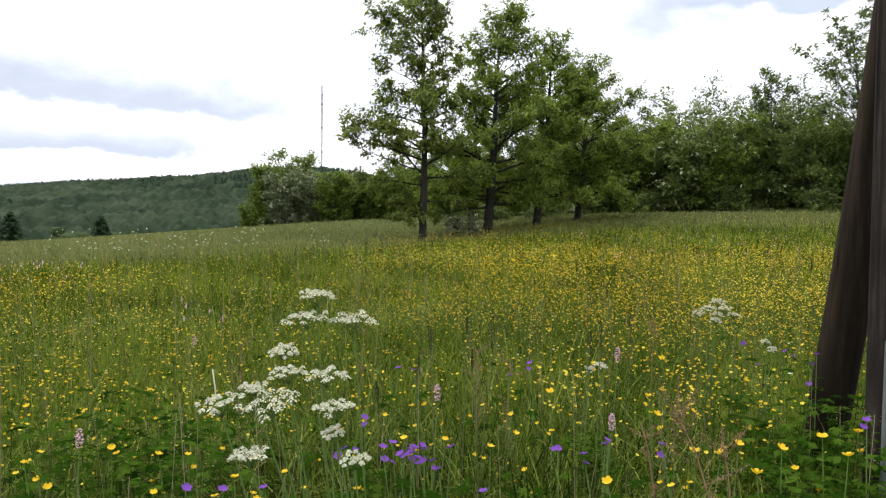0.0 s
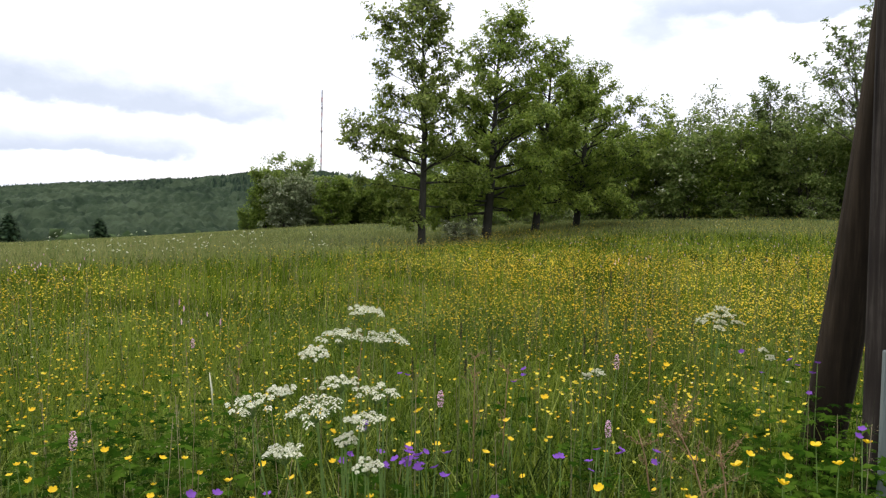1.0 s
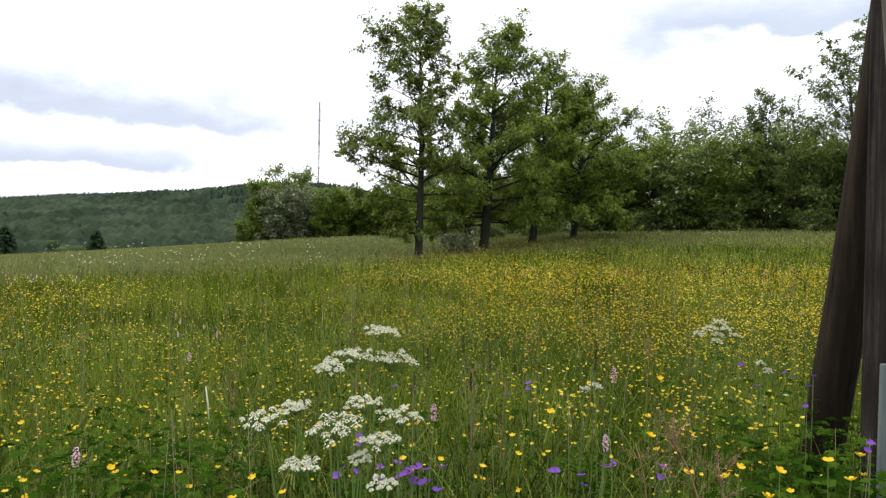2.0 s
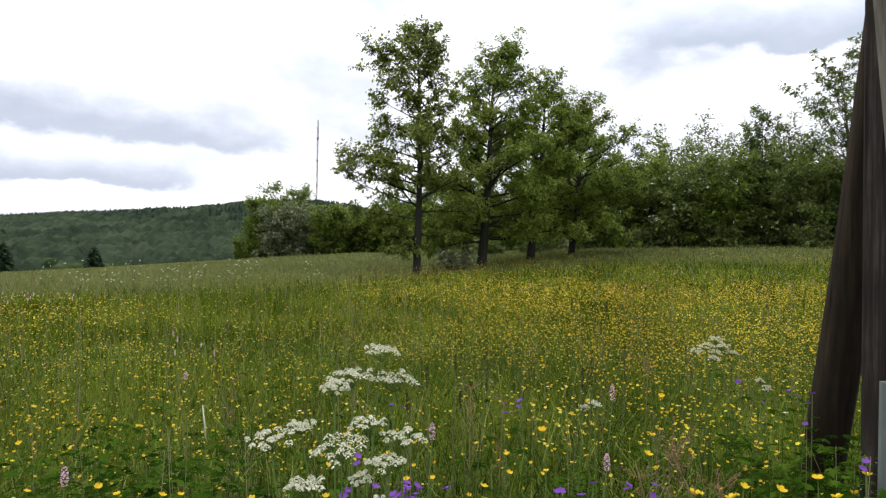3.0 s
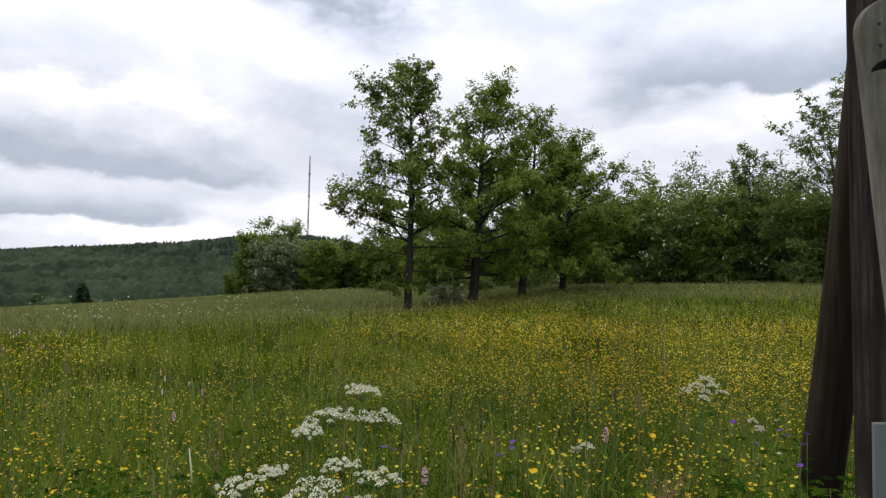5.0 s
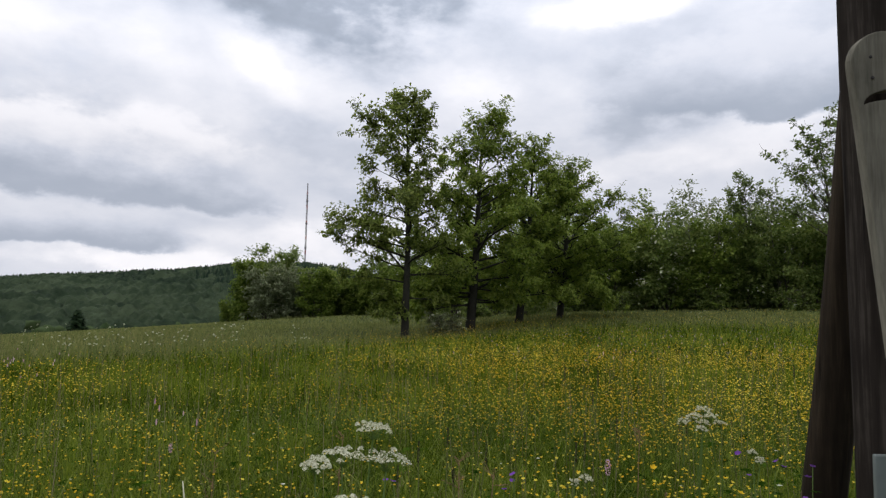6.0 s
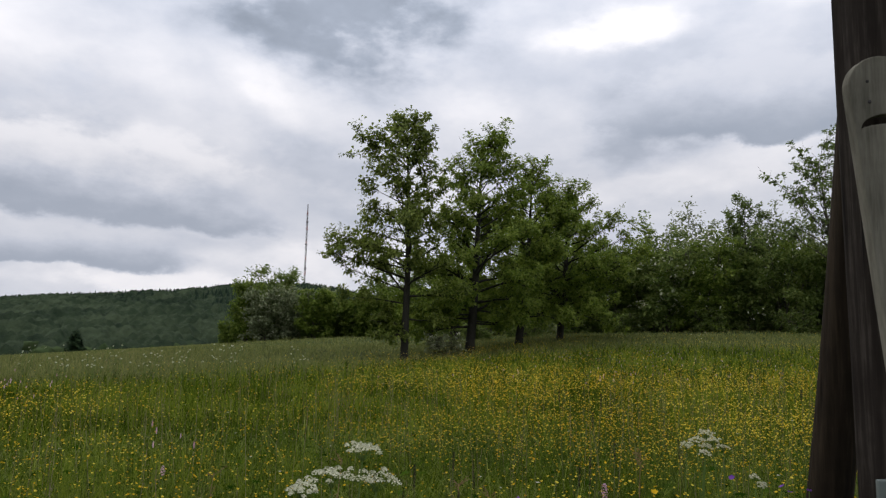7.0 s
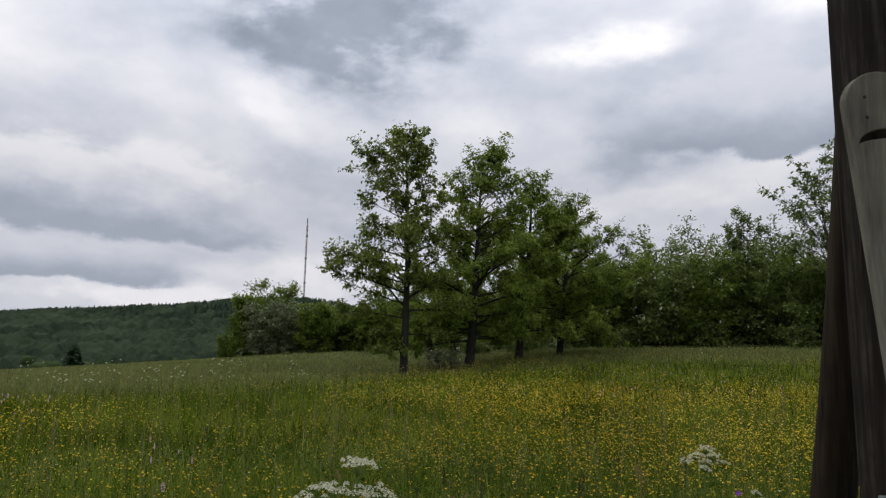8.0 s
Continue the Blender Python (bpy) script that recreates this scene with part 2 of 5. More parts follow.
M_PLATE = material("grey_plate", lambda n: surface(n, n.ramp(n.noise(n.node("ShaderNodeTexCoord").outputs["Object"], 9, 6), (0.3, (0.085, 0.10, 0.095)), (0.7, (0.125, 0.145, 0.135))), 0.5, metal=0.0))
M_STEEL = material("mast_paint", lambda n: surface(n, n.ramp(n.noise(n.node("ShaderNodeTexCoord").outputs["Object"], 0.2), (0.3, (0.14, 0.13, 0.13)), (0.7, (0.24, 0.22, 0.22))), 0.6))
M_RED = material("mast_red", lambda n: surface(n, n.ramp(n.noise(n.node("ShaderNodeTexCoord").outputs["Object"], 0.2), (0.3, (0.22, 0.06, 0.05)), (0.7, (0.3, 0.09, 0.07))), 0.6))


# ---- the lie of the land ----
RIDGE_AZ = [-180, -70, -45, -32.3, -28.9, -23.3, -17.2, -14.2, -11, -8.5, -4.4, 5, 20, 45, 80, 180]
RIDGE_EL = [0.4, 0.8, 1.5, 1.92, 2.28, 2.72, 3.26, 3.68, 3.78, 3.72, 3.11, 2.0, 1.2, 0.8, 0.4, 0.4]
RIDGE_R = 1250.0


def land(x, y):
    """Height of the ground: a gently rising meadow, a crest, a valley and the wooded ridge behind it."""
    x, y = np.asarray(x, float), np.asarray(y, float)
    r = np.hypot(x, y)
    cx, cy = np.clip(x, -60, 25), np.clip(y, -30, 95)
    z = 0.0129 * cy + 0.000072 * cy**2 + 0.0095 * cx + 0.000638 * cx * cy - 0.000554 * cx**2
    z = z - 0.2 * np.exp(-((x + 1) ** 2 + (y - 24) ** 2) / 40)
    swell = np.radians(np.interp(np.degrees(np.arctan2(x, y)), (-60, -30, -17, -12, -7, -3, 0, 5, 12, 40), (-0.1, -0.24, -0.16, 0.02, 0.07, 0.0, 0.0, 0.15, 0.32, 0.32)))
    z = z + swell * np.clip((r - 14) / 26, 0, 1) * np.minimum(r, 100)
    z = z + np.clip((cy - 18) / 17, 0, 1) * (0.12 + 0.028 * np.clip(x, 0, 16))
    over = np.clip(r - 88, 0, None)
    fall = np.where(over < 60, 0.0011 * over**2, 3.96 + 0.132 * (over - 60))
    z = z - np.minimum(fall, 26)
    top = 1.05 + RIDGE_R * np.tan(np.radians(np.interp(np.degrees(np.arctan2(x, y)), RIDGE_AZ, RIDGE_EL))) - 14
    k = np.clip((r - 380) / (RIDGE_R - 380), 0, 1)
    rise = np.sin(k * math.pi / 2) ** 1.15
    z = z * (1 - rise) + top * rise
    return z - 0.05 * np.clip(r - RIDGE_R, 0, None)


def land_at(x, y):
    return float(land(x, y))


def mesh_of(name, verts, faces, mats, smooth=False, slots=None):
    me = bpy.data.meshes.new(name)
    me.from_pydata(np.asarray(verts).tolist() if isinstance(verts, np.ndarray) else verts, [],
                   np.asarray(faces).tolist() if isinstance(faces, np.ndarray) else faces)
    for m in mats if isinstance(mats, (list, tuple)) else [mats]:
        me.materials.append(m)
    if slots is not None:
        me.polygons.foreach_set("material_index", np.asarray(slots, np.int32))
    if smooth:
        me.polygons.foreach_set("use_smooth", np.ones(len(me.polygons), bool))
    me.update()
    return me


def thing(name, label, category, at=(0, 0, 0), group="", kind=""):
    ob = new(name)
    ob.empty_display_size = 0.1
    ob.location = at
    return tagged(ob, label, category, group, kind)


def part(name, geo, mats, parent, label="", smooth=True, at=None):
    """geo: a Geo, with coordinates in the parent's space (or about `at`, if given)."""
    ob = new(name, mesh_of(name, geo.v, geo.f, mats, smooth, geo.s if any(geo.s) else None))
    ob.parent = parent
    if at is not None:
        ob.location = at
    if label:
        tagged(ob, label)
    return ob


class Geo:
    """Vertices and faces of one mesh, gathered piece by piece."""

    def __init__(self):
        self.v, self.f, self.s = [], [], []

    def add(self, verts, faces, slot=0):
        b = len(self.v)
        self.v.extend(tuple(p) for p in verts)
        self.f.extend(tuple(b + i for i in q) for q in faces)
        self.s.extend([slot] * len(faces))

    def tube(self, points, radii, sides=6, slot=0, cap=True):
        rings = []
        pts = [Vector(p) for p in points]
        for i, p in enumerate(pts):
            d = (pts[min(i + 1, len(pts) - 1)] - pts[max(i - 1, 0)]).normalized()
            a = d.cross(Vector((0.31, 0.95, 0.05)))
            a = a.normalized() if a.length > 1e-4 else Vector((1, 0, 0))
            b = d.cross(a)
            rings.append([p + (a * math.cos(k * math.tau / sides) + b * math.sin(k * math.tau / sides)) * radii[i] for k in range(sides)])
        n = len(rings)
        faces = [(i * sides + k, i * sides + (k + 1) % sides, (i + 1) * sides + (k + 1) % sides, (i + 1) * sides + k)
                 for i in range(n - 1) for k in range(sides)]
        if cap:
            faces += [tuple(range(sides))[::-1], tuple((n - 1) * sides + k for k in range(sides))]
        self.add([p for ring in rings for p in ring], faces, slot)

    def leaf(self, p, d, up, length, width, slot=0):
        """A folded leaf of four corners from p along d."""
        side = d.cross(up)
        side = side.normalized() if side.length > 1e-4 else Vector((1, 0, 0))
        m = p + d * length * 0.5 - up * length * 0.06
        self.add([p, m + side * width / 2, p + d * length - up * length * 0.12, m - side * width / 2], [(0, 1, 2), (0, 2, 3)], slot)


    def wide_leaf(self, p, d, up, length, width, slot=0):
        """A broad leaf, widest past its middle, folded along the midrib."""
        side = d.cross(up)
        side = side.normalized() if side.length > 1e-4 else Vector((1, 0, 0))
        a, b, tip = p + d * length * 0.38, p + d * length * 0.74 - up * length * 0.03, p + d * length - up * length * 0.14
        lift = up * width * 0.14
        self.add([p, a + side * width * 0.33 + lift, b + side * width * 0.5 + lift, tip, b - side * width * 0.5 + lift, a - side * width * 0.33 + lift],
                 [(0, 1, 2, 3), (0, 3, 4, 5)], slot)


# ---- the ground sheet ----
def build_ground():
    rings = np.concatenate([np.linspace(0.15, 12, 40), np.linspace(12.8, 120, 90), np.geomspace(123, 1300, 60), np.geomspace(1400, 4200, 10)])
    n = 220
    ang = np.arange(n) * math.tau / n
    xs, ys = np.outer(rings, np.sin(ang)).ravel(), np.outer(rings, np.cos(ang)).ravel()
    zs = land(xs, ys)
    v = np.stack([xs, ys, zs], 1).tolist() + [[0, 0, land_at(0, 0)]]
    f = []
    for i in range(len(rings) - 1):
        for k in range(n):
            f.append((i * n + k, i * n + (k + 1) % n, (i + 1) * n + (k + 1) % n, (i + 1) * n + k))
    f += [(k, len(v) - 1, (k + 1) % n) for k in range(n)]
    f = [q[::-1] for q in f]
    tagged(new("ground", mesh_of("ground", v, f, M_GROUND, True)), "meadow ground under grass, rolling to a wooded ridge", "ground", kind="structure")


build_ground()
RNG = np.random.default_rng(5)


def scatter(count, r0, r1, half=47.0, power=1.0):
    """Random places in a sector before the viewpoint."""
    r = np.sqrt(RNG.random(count) * (r1**2 - r0**2) + r0**2) if power == 1 else r0 + (r1 - r0) * RNG.random(count) ** power
    a = np.radians((RNG.random(count) * 2 - 1) * half)
    return r * np.sin(a), r * np.cos(a)


def blob_noise(x, y, scale, seed=0.0):
    return np.array([noise.noise(Vector((a * scale + seed, b * scale - seed, seed))) for a, b in zip(x, y)])


def blades(x, y, length, width, lean, segments, rng=RNG, droop=0.5):
    """Vertices and triangles of curved grass blades rooted at x, y."""
    n = len(x)
    z = land(x, y)
    turn = rng.random(n) * math.tau
    out = np.stack([np.cos(turn), np.sin(turn)], 1)
    face = turn + math.pi / 2 + (rng.random(n) - 0.5) * 1.2
    side = np.stack([np.cos(face), np.sin(face)], 1)
    verts, tris = [], []
    for s in range(segments + 1):
        k = s / segments
        reach = lean * (k**1.8) * length
        up = length * (k - droop * lean * k**2.4)
        cx, cy, cz = x + out[:, 0] * reach, y + out[:, 1] * reach, z - 0.02 + up
        w = width * (1 - k**1.6) * 0.5
        if s < segments:
            verts += [np.stack([cx - side[:, 0] * w, cy - side[:, 1] * w, cz], 1), np.stack([cx + side[:, 0] * w, cy + side[:, 1] * w, cz], 1)]
        else:
            verts += [np.stack([cx, cy, cz], 1)]
    per = 2 * segments + 1
    v = np.stack(verts, 1).reshape(-1, 3)
    base = np.arange(n)[:, None] * per
    for s in range(segments):
        a = 2 * s
        if s < segments - 1:
            tris += [base + np.array([[a, a + 1, a + 3]]), base + np.array([[a, a + 3, a + 2]])]
        else:
            tris += [base + np.array([[a, a + 1, a + 2]])]
    return v, np.stack(tris, 1).reshape(-1, 3)


def stuff(name, label, category, v, f, mat, slots=None, smooth=False):
    return tagged(new(name, mesh_of(name, v, f, mat, smooth, slots)), label, category, kind="stuff")


def build_grass():
    zones = [(32000, 0.75, 2.4, (0.16, 0.50), (0.004, 0.012), 4), (60000, 2.2, 5.0, (0.2, 0.50), (0.004, 0.009), 3),
             (90000, 4.8, 12.0, (0.24, 0.50), (0.006, 0.012), 2), (90000, 11.5, 36.0, (0.25, 0.5), (0.012, 0.03), 2)]
    vs, fs, base = [], [], 0
    for count, r0, r1, ln, wd, seg in zones:
        x, y = scatter(count, r0, r1)
        tuft = 0.75 + 0.5 * (blob_noise(x, y, 0.9) * 0.5 + 0.5)
        length = (ln[0] + (ln[1] - ln[0]) * RNG.random(count)) * tuft
        width = wd[0] + (wd[1] - wd[0]) * RNG.random(count)
        for cx, cy in ((-0.75, 1.8), (1.0, 1.7), (-0.95, 2.1)):
            length = length * (1 - 0.45 * np.exp(-((x - cx) ** 2 + (y - cy) ** 2) / 0.08))
        if r0 > 10:
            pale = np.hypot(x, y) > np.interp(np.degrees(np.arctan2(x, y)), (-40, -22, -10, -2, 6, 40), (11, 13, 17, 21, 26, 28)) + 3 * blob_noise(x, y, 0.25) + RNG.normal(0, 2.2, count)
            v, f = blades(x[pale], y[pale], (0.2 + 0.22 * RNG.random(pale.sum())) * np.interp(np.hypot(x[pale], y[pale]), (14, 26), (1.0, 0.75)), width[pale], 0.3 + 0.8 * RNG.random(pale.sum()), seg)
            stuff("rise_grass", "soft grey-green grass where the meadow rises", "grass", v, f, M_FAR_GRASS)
            x, y, length, width, count = x[~pale], y[~pale], length[~pale] * 0.85, width[~pale], int((~pale).sum())
        v, f = blades(x, y, length, width, 0.22 + 0.95 * RNG.random(count) ** 1.2, seg)
        if r0 < 1:
            stuff("near_grass", "lush dark green grass and undergrowth close by", "grass", v, f, M_LUSH)
            continue
        vs.append(v), fs.append(f + base)
        base += len(v)
    stuff("meadow_grass", "dense green meadow grass, knee high and uneven", "grass", np.concatenate(vs), np.concatenate(fs), M_GRASS)
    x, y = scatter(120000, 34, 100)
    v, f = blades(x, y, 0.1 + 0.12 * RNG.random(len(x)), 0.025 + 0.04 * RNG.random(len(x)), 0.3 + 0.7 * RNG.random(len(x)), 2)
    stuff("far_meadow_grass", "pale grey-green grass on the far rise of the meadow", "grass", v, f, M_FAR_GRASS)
    # the meadow goes on beside and behind the viewpoint
    n = 70000
    r = np.sqrt(RNG.random(n) * (14.0**2 - 0.7**2) + 0.7**2)
    a = np.radians(46 + RNG.random(n) * 268)
    x, y = r * np.sin(a), r * np.cos(a)
    v, f = blades(x, y, 0.22 + 0.3 * RNG.random(n), 0.01 + 0.0025 * r, 0.15 + 0.8 * RNG.random(n), 2)
    stuff("side_meadow_grass", "green meadow grass around the viewpoint", "grass", v, f, M_GRASS)
    # broad bright arching blades close by
    x, y = np.concatenate([np.stack(scatter(3600, 0.95, 2.4)), np.stack(scatter(8500, 2.4, 6.0))], 1)
    n = len(x)
    v, f = blades(x, y, 0.34 + 0.26 * RNG.random(n), 0.005 + 0.007 * RNG.random(n), 0.35 + 0.9 * RNG.random(n), 5, droop=0.55)
    stuff("broad_grass", "broad arching blades of bright green grass", "grass", v, f, M_BROAD)
    x, y = np.concatenate([np.stack(scatter(3500, 1.0, 2.4)), np.stack(scatter(6000, 2.4, 5.0))], 1)
    n = len(x)
    v, f = blades(x, y, 0.36 + 0.3 * RNG.random(n), 0.0018 + 0.002 * RNG.random(n), 0.5 + 0.9 * RNG.random(n), 5, droop=0.5)
    stuff("arching_grass", "thin pale arching grass blades crossing each other", "grass", v, f, M_BROAD)
    # fine seed panicles
    rg = random.Random(31)
    geo = Geo()
    x, y = np.concatenate([np.stack(scatter(90, 1.3, 2.6)), np.stack(scatter(900, 2.6, 8.0))], 1)
    for px, py in zip(x, y):
        z = land_at(px, py)
        h = rg.uniform(0.45, 0.72)
        tip = Vector((px + rg.uniform(-0.08, 0.08), py + rg.uniform(-0.08, 0.08), z + h))
        geo.tube([(px, py, z), tip], [0.001, 0.0007], 3, cap=False)
        for _ in range(26):
            c = tip + Vector((rg.gauss(0, 0.011), rg.gauss(0, 0.011), -rg.random() * 0.11))
            d = Vector((rg.uniform(-1, 1), rg.uniform(-1, 1), rg.uniform(-0.2, 1))).normalized()
            geo.leaf(c, d, Vector((rg.uniform(-1, 1), rg.uniform(-1, 1), 1)).normalized(), rg.uniform(0.004, 0.008), 0.0022)
    stuff("seed_panicles", "fine tan seed panicles of meadow grass", "grass", geo.v, geo.f, M_STRAW)
    # thin flowering stalks above the blades
    x, y = np.concatenate([np.stack(scatter(420, 1.3, 3.0)), np.stack(scatter(3600, 3.0, 12)), np.stack(scatter(7000, 12, 34))], 1)
    n = len(x)
    far = np.hypot(x, y)
    v, f = blades(x, y, (0.45 + 0.28 * RNG.random(n)) * np.interp(far, (6, 30), (1, 0.6)), 0.0012 + 0.0002 * far, 0.05 + 0.25 * RNG.random(n), 3)
    stuff("grass_stalks", "thin brownish flowering grass stalks among the meadow", "grass", v, f, M_STALK)


build_grass()


# ---- trees ----
def grow(seed, height, radius, crown_from, reach, limbs, leaves, leaf_size, lean=(0.0, 0.0), rise=0.35, trunk_bend=0.12, clump=0.12, bunch=3.0, low_limbs=(), bias=1.25):
    """Limb paths and leaf places of a broadleaf tree. reach(k, azimuth) gives the crown's radius at the share k of its height."""
    rng = random.Random(seed)
    trunk = []
    steps = 12
    wob = [rng.uniform(-1, 1) for _ in range(4)]
    for i in range(steps + 1):
        k = i / steps
        trunk.append(Vector((lean[0] * k * height + trunk_bend * math.sin(k * 5 + wob[0]) * k, lean[1] * k * height + trunk_bend * math.sin(k * 4 + wob[1]) * k, k * height * 0.97)))

    def on_trunk(k):
        f = k * steps
        i = min(int(f), steps - 1)
        return trunk[i].lerp(trunk[i + 1], f - i)

    limb_sets, sprigs, chances = [], [], []
    starts = [(crown_from + (1 - crown_from) * ((j + rng.random() * 0.8) / limbs) ** 0.9 * 0.98, j * 2.39996 + rng.uniform(-0.5, 0.5), None) for j in range(limbs)]
    starts += [(k, a, (span, up)) for k, a, span, up in low_limbs]
    for k, a, given in starts:
        climb = rise + 0.75 * k + rng.uniform(-0.2, 0.25)
        tip = min(1.0, k + reach(k, a) * climb * 0.8 / height)
        span = max(0.3, reach(tip, a) * rng.uniform(0.72, 1.05))
        if given:
            span, climb = given
        p = on_trunk(min(k, 0.99))
        d = Vector((math.cos(a), math.sin(a), climb)).normalized()
        length = span * (1 + 0.25 * climb)
        r0 = radius * (1 - k) * (0.2 if given else 0.34) + 0.012
        path, rad, curl = [p], [r0], rng.uniform(-0.2, 0.2)
        parts = 5
        for s in range(parts):
            d = (d + Vector((-math.sin(a) * curl + rng.uniform(-0.16, 0.16), math.cos(a) * curl + rng.uniform(-0.16, 0.16), rng.uniform(-0.12, 0.12)))).normalized()
            p = p + d * length / parts
            path.append(p.copy())
            rad.append(max(0.006, r0 * (1 - (s + 1) / parts * 0.88)))
        twigs = [(path, rad)]
        for b in range(int(4 + span * 3.2)):
            s = rng.uniform(0.2, 1.0)
            i = min(int(s * parts), parts - 1)
            q = path[i].lerp(path[i + 1], s * parts - i)
            e = (path[i + 1] - path[i]).normalized()
            e = (e + Vector((rng.uniform(-1, 1), rng.uniform(-1, 1), rng.uniform(-0.3, 0.8))) * 0.85).normalized()
            ln = max(0.3, length * rng.uniform(0.16, 0.38))
            mid = q + e * ln * 0.5 + Vector((0, 0, rng.uniform(-0.05, 0.08))) * ln
            end = q + e * ln + Vector((rng.uniform(-0.1, 0.1), rng.uniform(-0.1, 0.1), rng.uniform(0, 0.15))) * ln
            rr = max(0.005, rad[i] * 0.45)
            twigs.append(([q, mid, end], [rr, rr * 0.7, 0.004]))
            for c in range(3):
                w = rng.uniform(0.3, 1.0)
                t0 = q.lerp(mid, w * 2) if w < 0.5 else mid.lerp(end, w * 2 - 1)
                t1 = t0 + (e + Vector((rng.uniform(-1, 1), rng.uniform(-1, 1), rng.uniform(-0.5, 0.9))) * 0.9).normalized() * rng.uniform(0.18, 0.5)
                twigs.append(([t0, t1], [0.006, 0.003]))
                sprigs.append((t0, t1))
                chances.append(bias - k)
            sprigs.append((mid, end))
            chances.append(bias - k)
        limb_sets.append(twigs)
    sprigs.append((trunk[-2], trunk[-1]))
    chances.append(0.5)
    sums = list(np.cumsum(chances))
    # leaves sit in rosettes towards the tips of the sprigs, a few singly between them
    geo = Geo()
    made = 0
    while made < leaves:
        a, b = rng.choices(sprigs, cum_weights=sums)[0]
        d0 = (b - a).normalized()
        c = a.lerp(b, rng.random() ** 0.5 * 1.03)
        count = 1 if rng.random() < 0.25 else max(2, int(rng.gauss(bunch, 1.5)))
        turn = rng.random() * math.tau
        u = d0.orthogonal().normalized()
        v = d0.cross(u)
        for n in range(count):
            t = turn + n * 2.39996
            out = u * math.cos(t) + v * math.sin(t)
            d = (out * rng.uniform(0.7, 1.2) + d0 * rng.uniform(0.0, 0.9) + Vector((0, 0, rng.uniform(-0.55, 0.15)))).normalized()
            up = (d0 * 0.8 + Vector((rng.uniform(-0.5, 0.5), rng.uniform(-0.5, 0.5), 0.7))).normalized()
            ls = leaf_size * rng.uniform(0.6, 1.25)
            off = Vector((rng.gauss(0, 1), rng.gauss(0, 1), rng.gauss(0, 0.8))) * clump
            geo.wide_leaf(c + off * 0.45, d, up, ls, ls * 0.62)
            made += 1
    return trunk, limb_sets, geo


def tree(name, label, x, y, seed, height, radius, crown_from, reach, limbs, leaves, leaf_size, mat, bark_mat=None, sink=0.1, group="", **more):
    bark_mat = bark_mat or M_BARK
    ob = thing(name, label, "tree", (x, y, land_at(x, y) - sink), group)
    trunk, limb_sets, geo = grow(seed, height, radius, crown_from, reach, limbs, leaves, leaf_size, **more)
    stem = Geo()
    n = len(trunk) - 1
    rad = [max(0.012, radius * (1 - (i / n)) ** 0.8) * (1.35 if i == 0 else 1) for i in range(n + 1)]
    pts = [trunk[0], trunk[0].lerp(trunk[1], 0.35)] + trunk[1:]
    stem.tube(pts, [rad[0], radius * 1.02] + rad[1:], 9)
    part("trunk", stem, bark_mat, ob)
    for twigs in limb_sets:
        g = Geo()
        for i, (path, r) in enumerate(twigs):
            g.tube(path, r, 5 if i == 0 else 3, cap=i == 0)
        part("limb", g, bark_mat, ob)
    part("crown", geo, mat, ob, smooth=False)
    return ob


def crown_shape(heights, left, right):
    """The crown's radius by the share of the height, to either side."""

    def reach(k, a):
        w = 0.5 + 0.5 * math.cos(a)
        depth = 0.85 + 0.15 * abs(math.cos(a))
        return float(np.interp(k, heights, left) * (1 - w) + np.interp(k, heights, right) * w) * depth

    return reach


OAKS = []


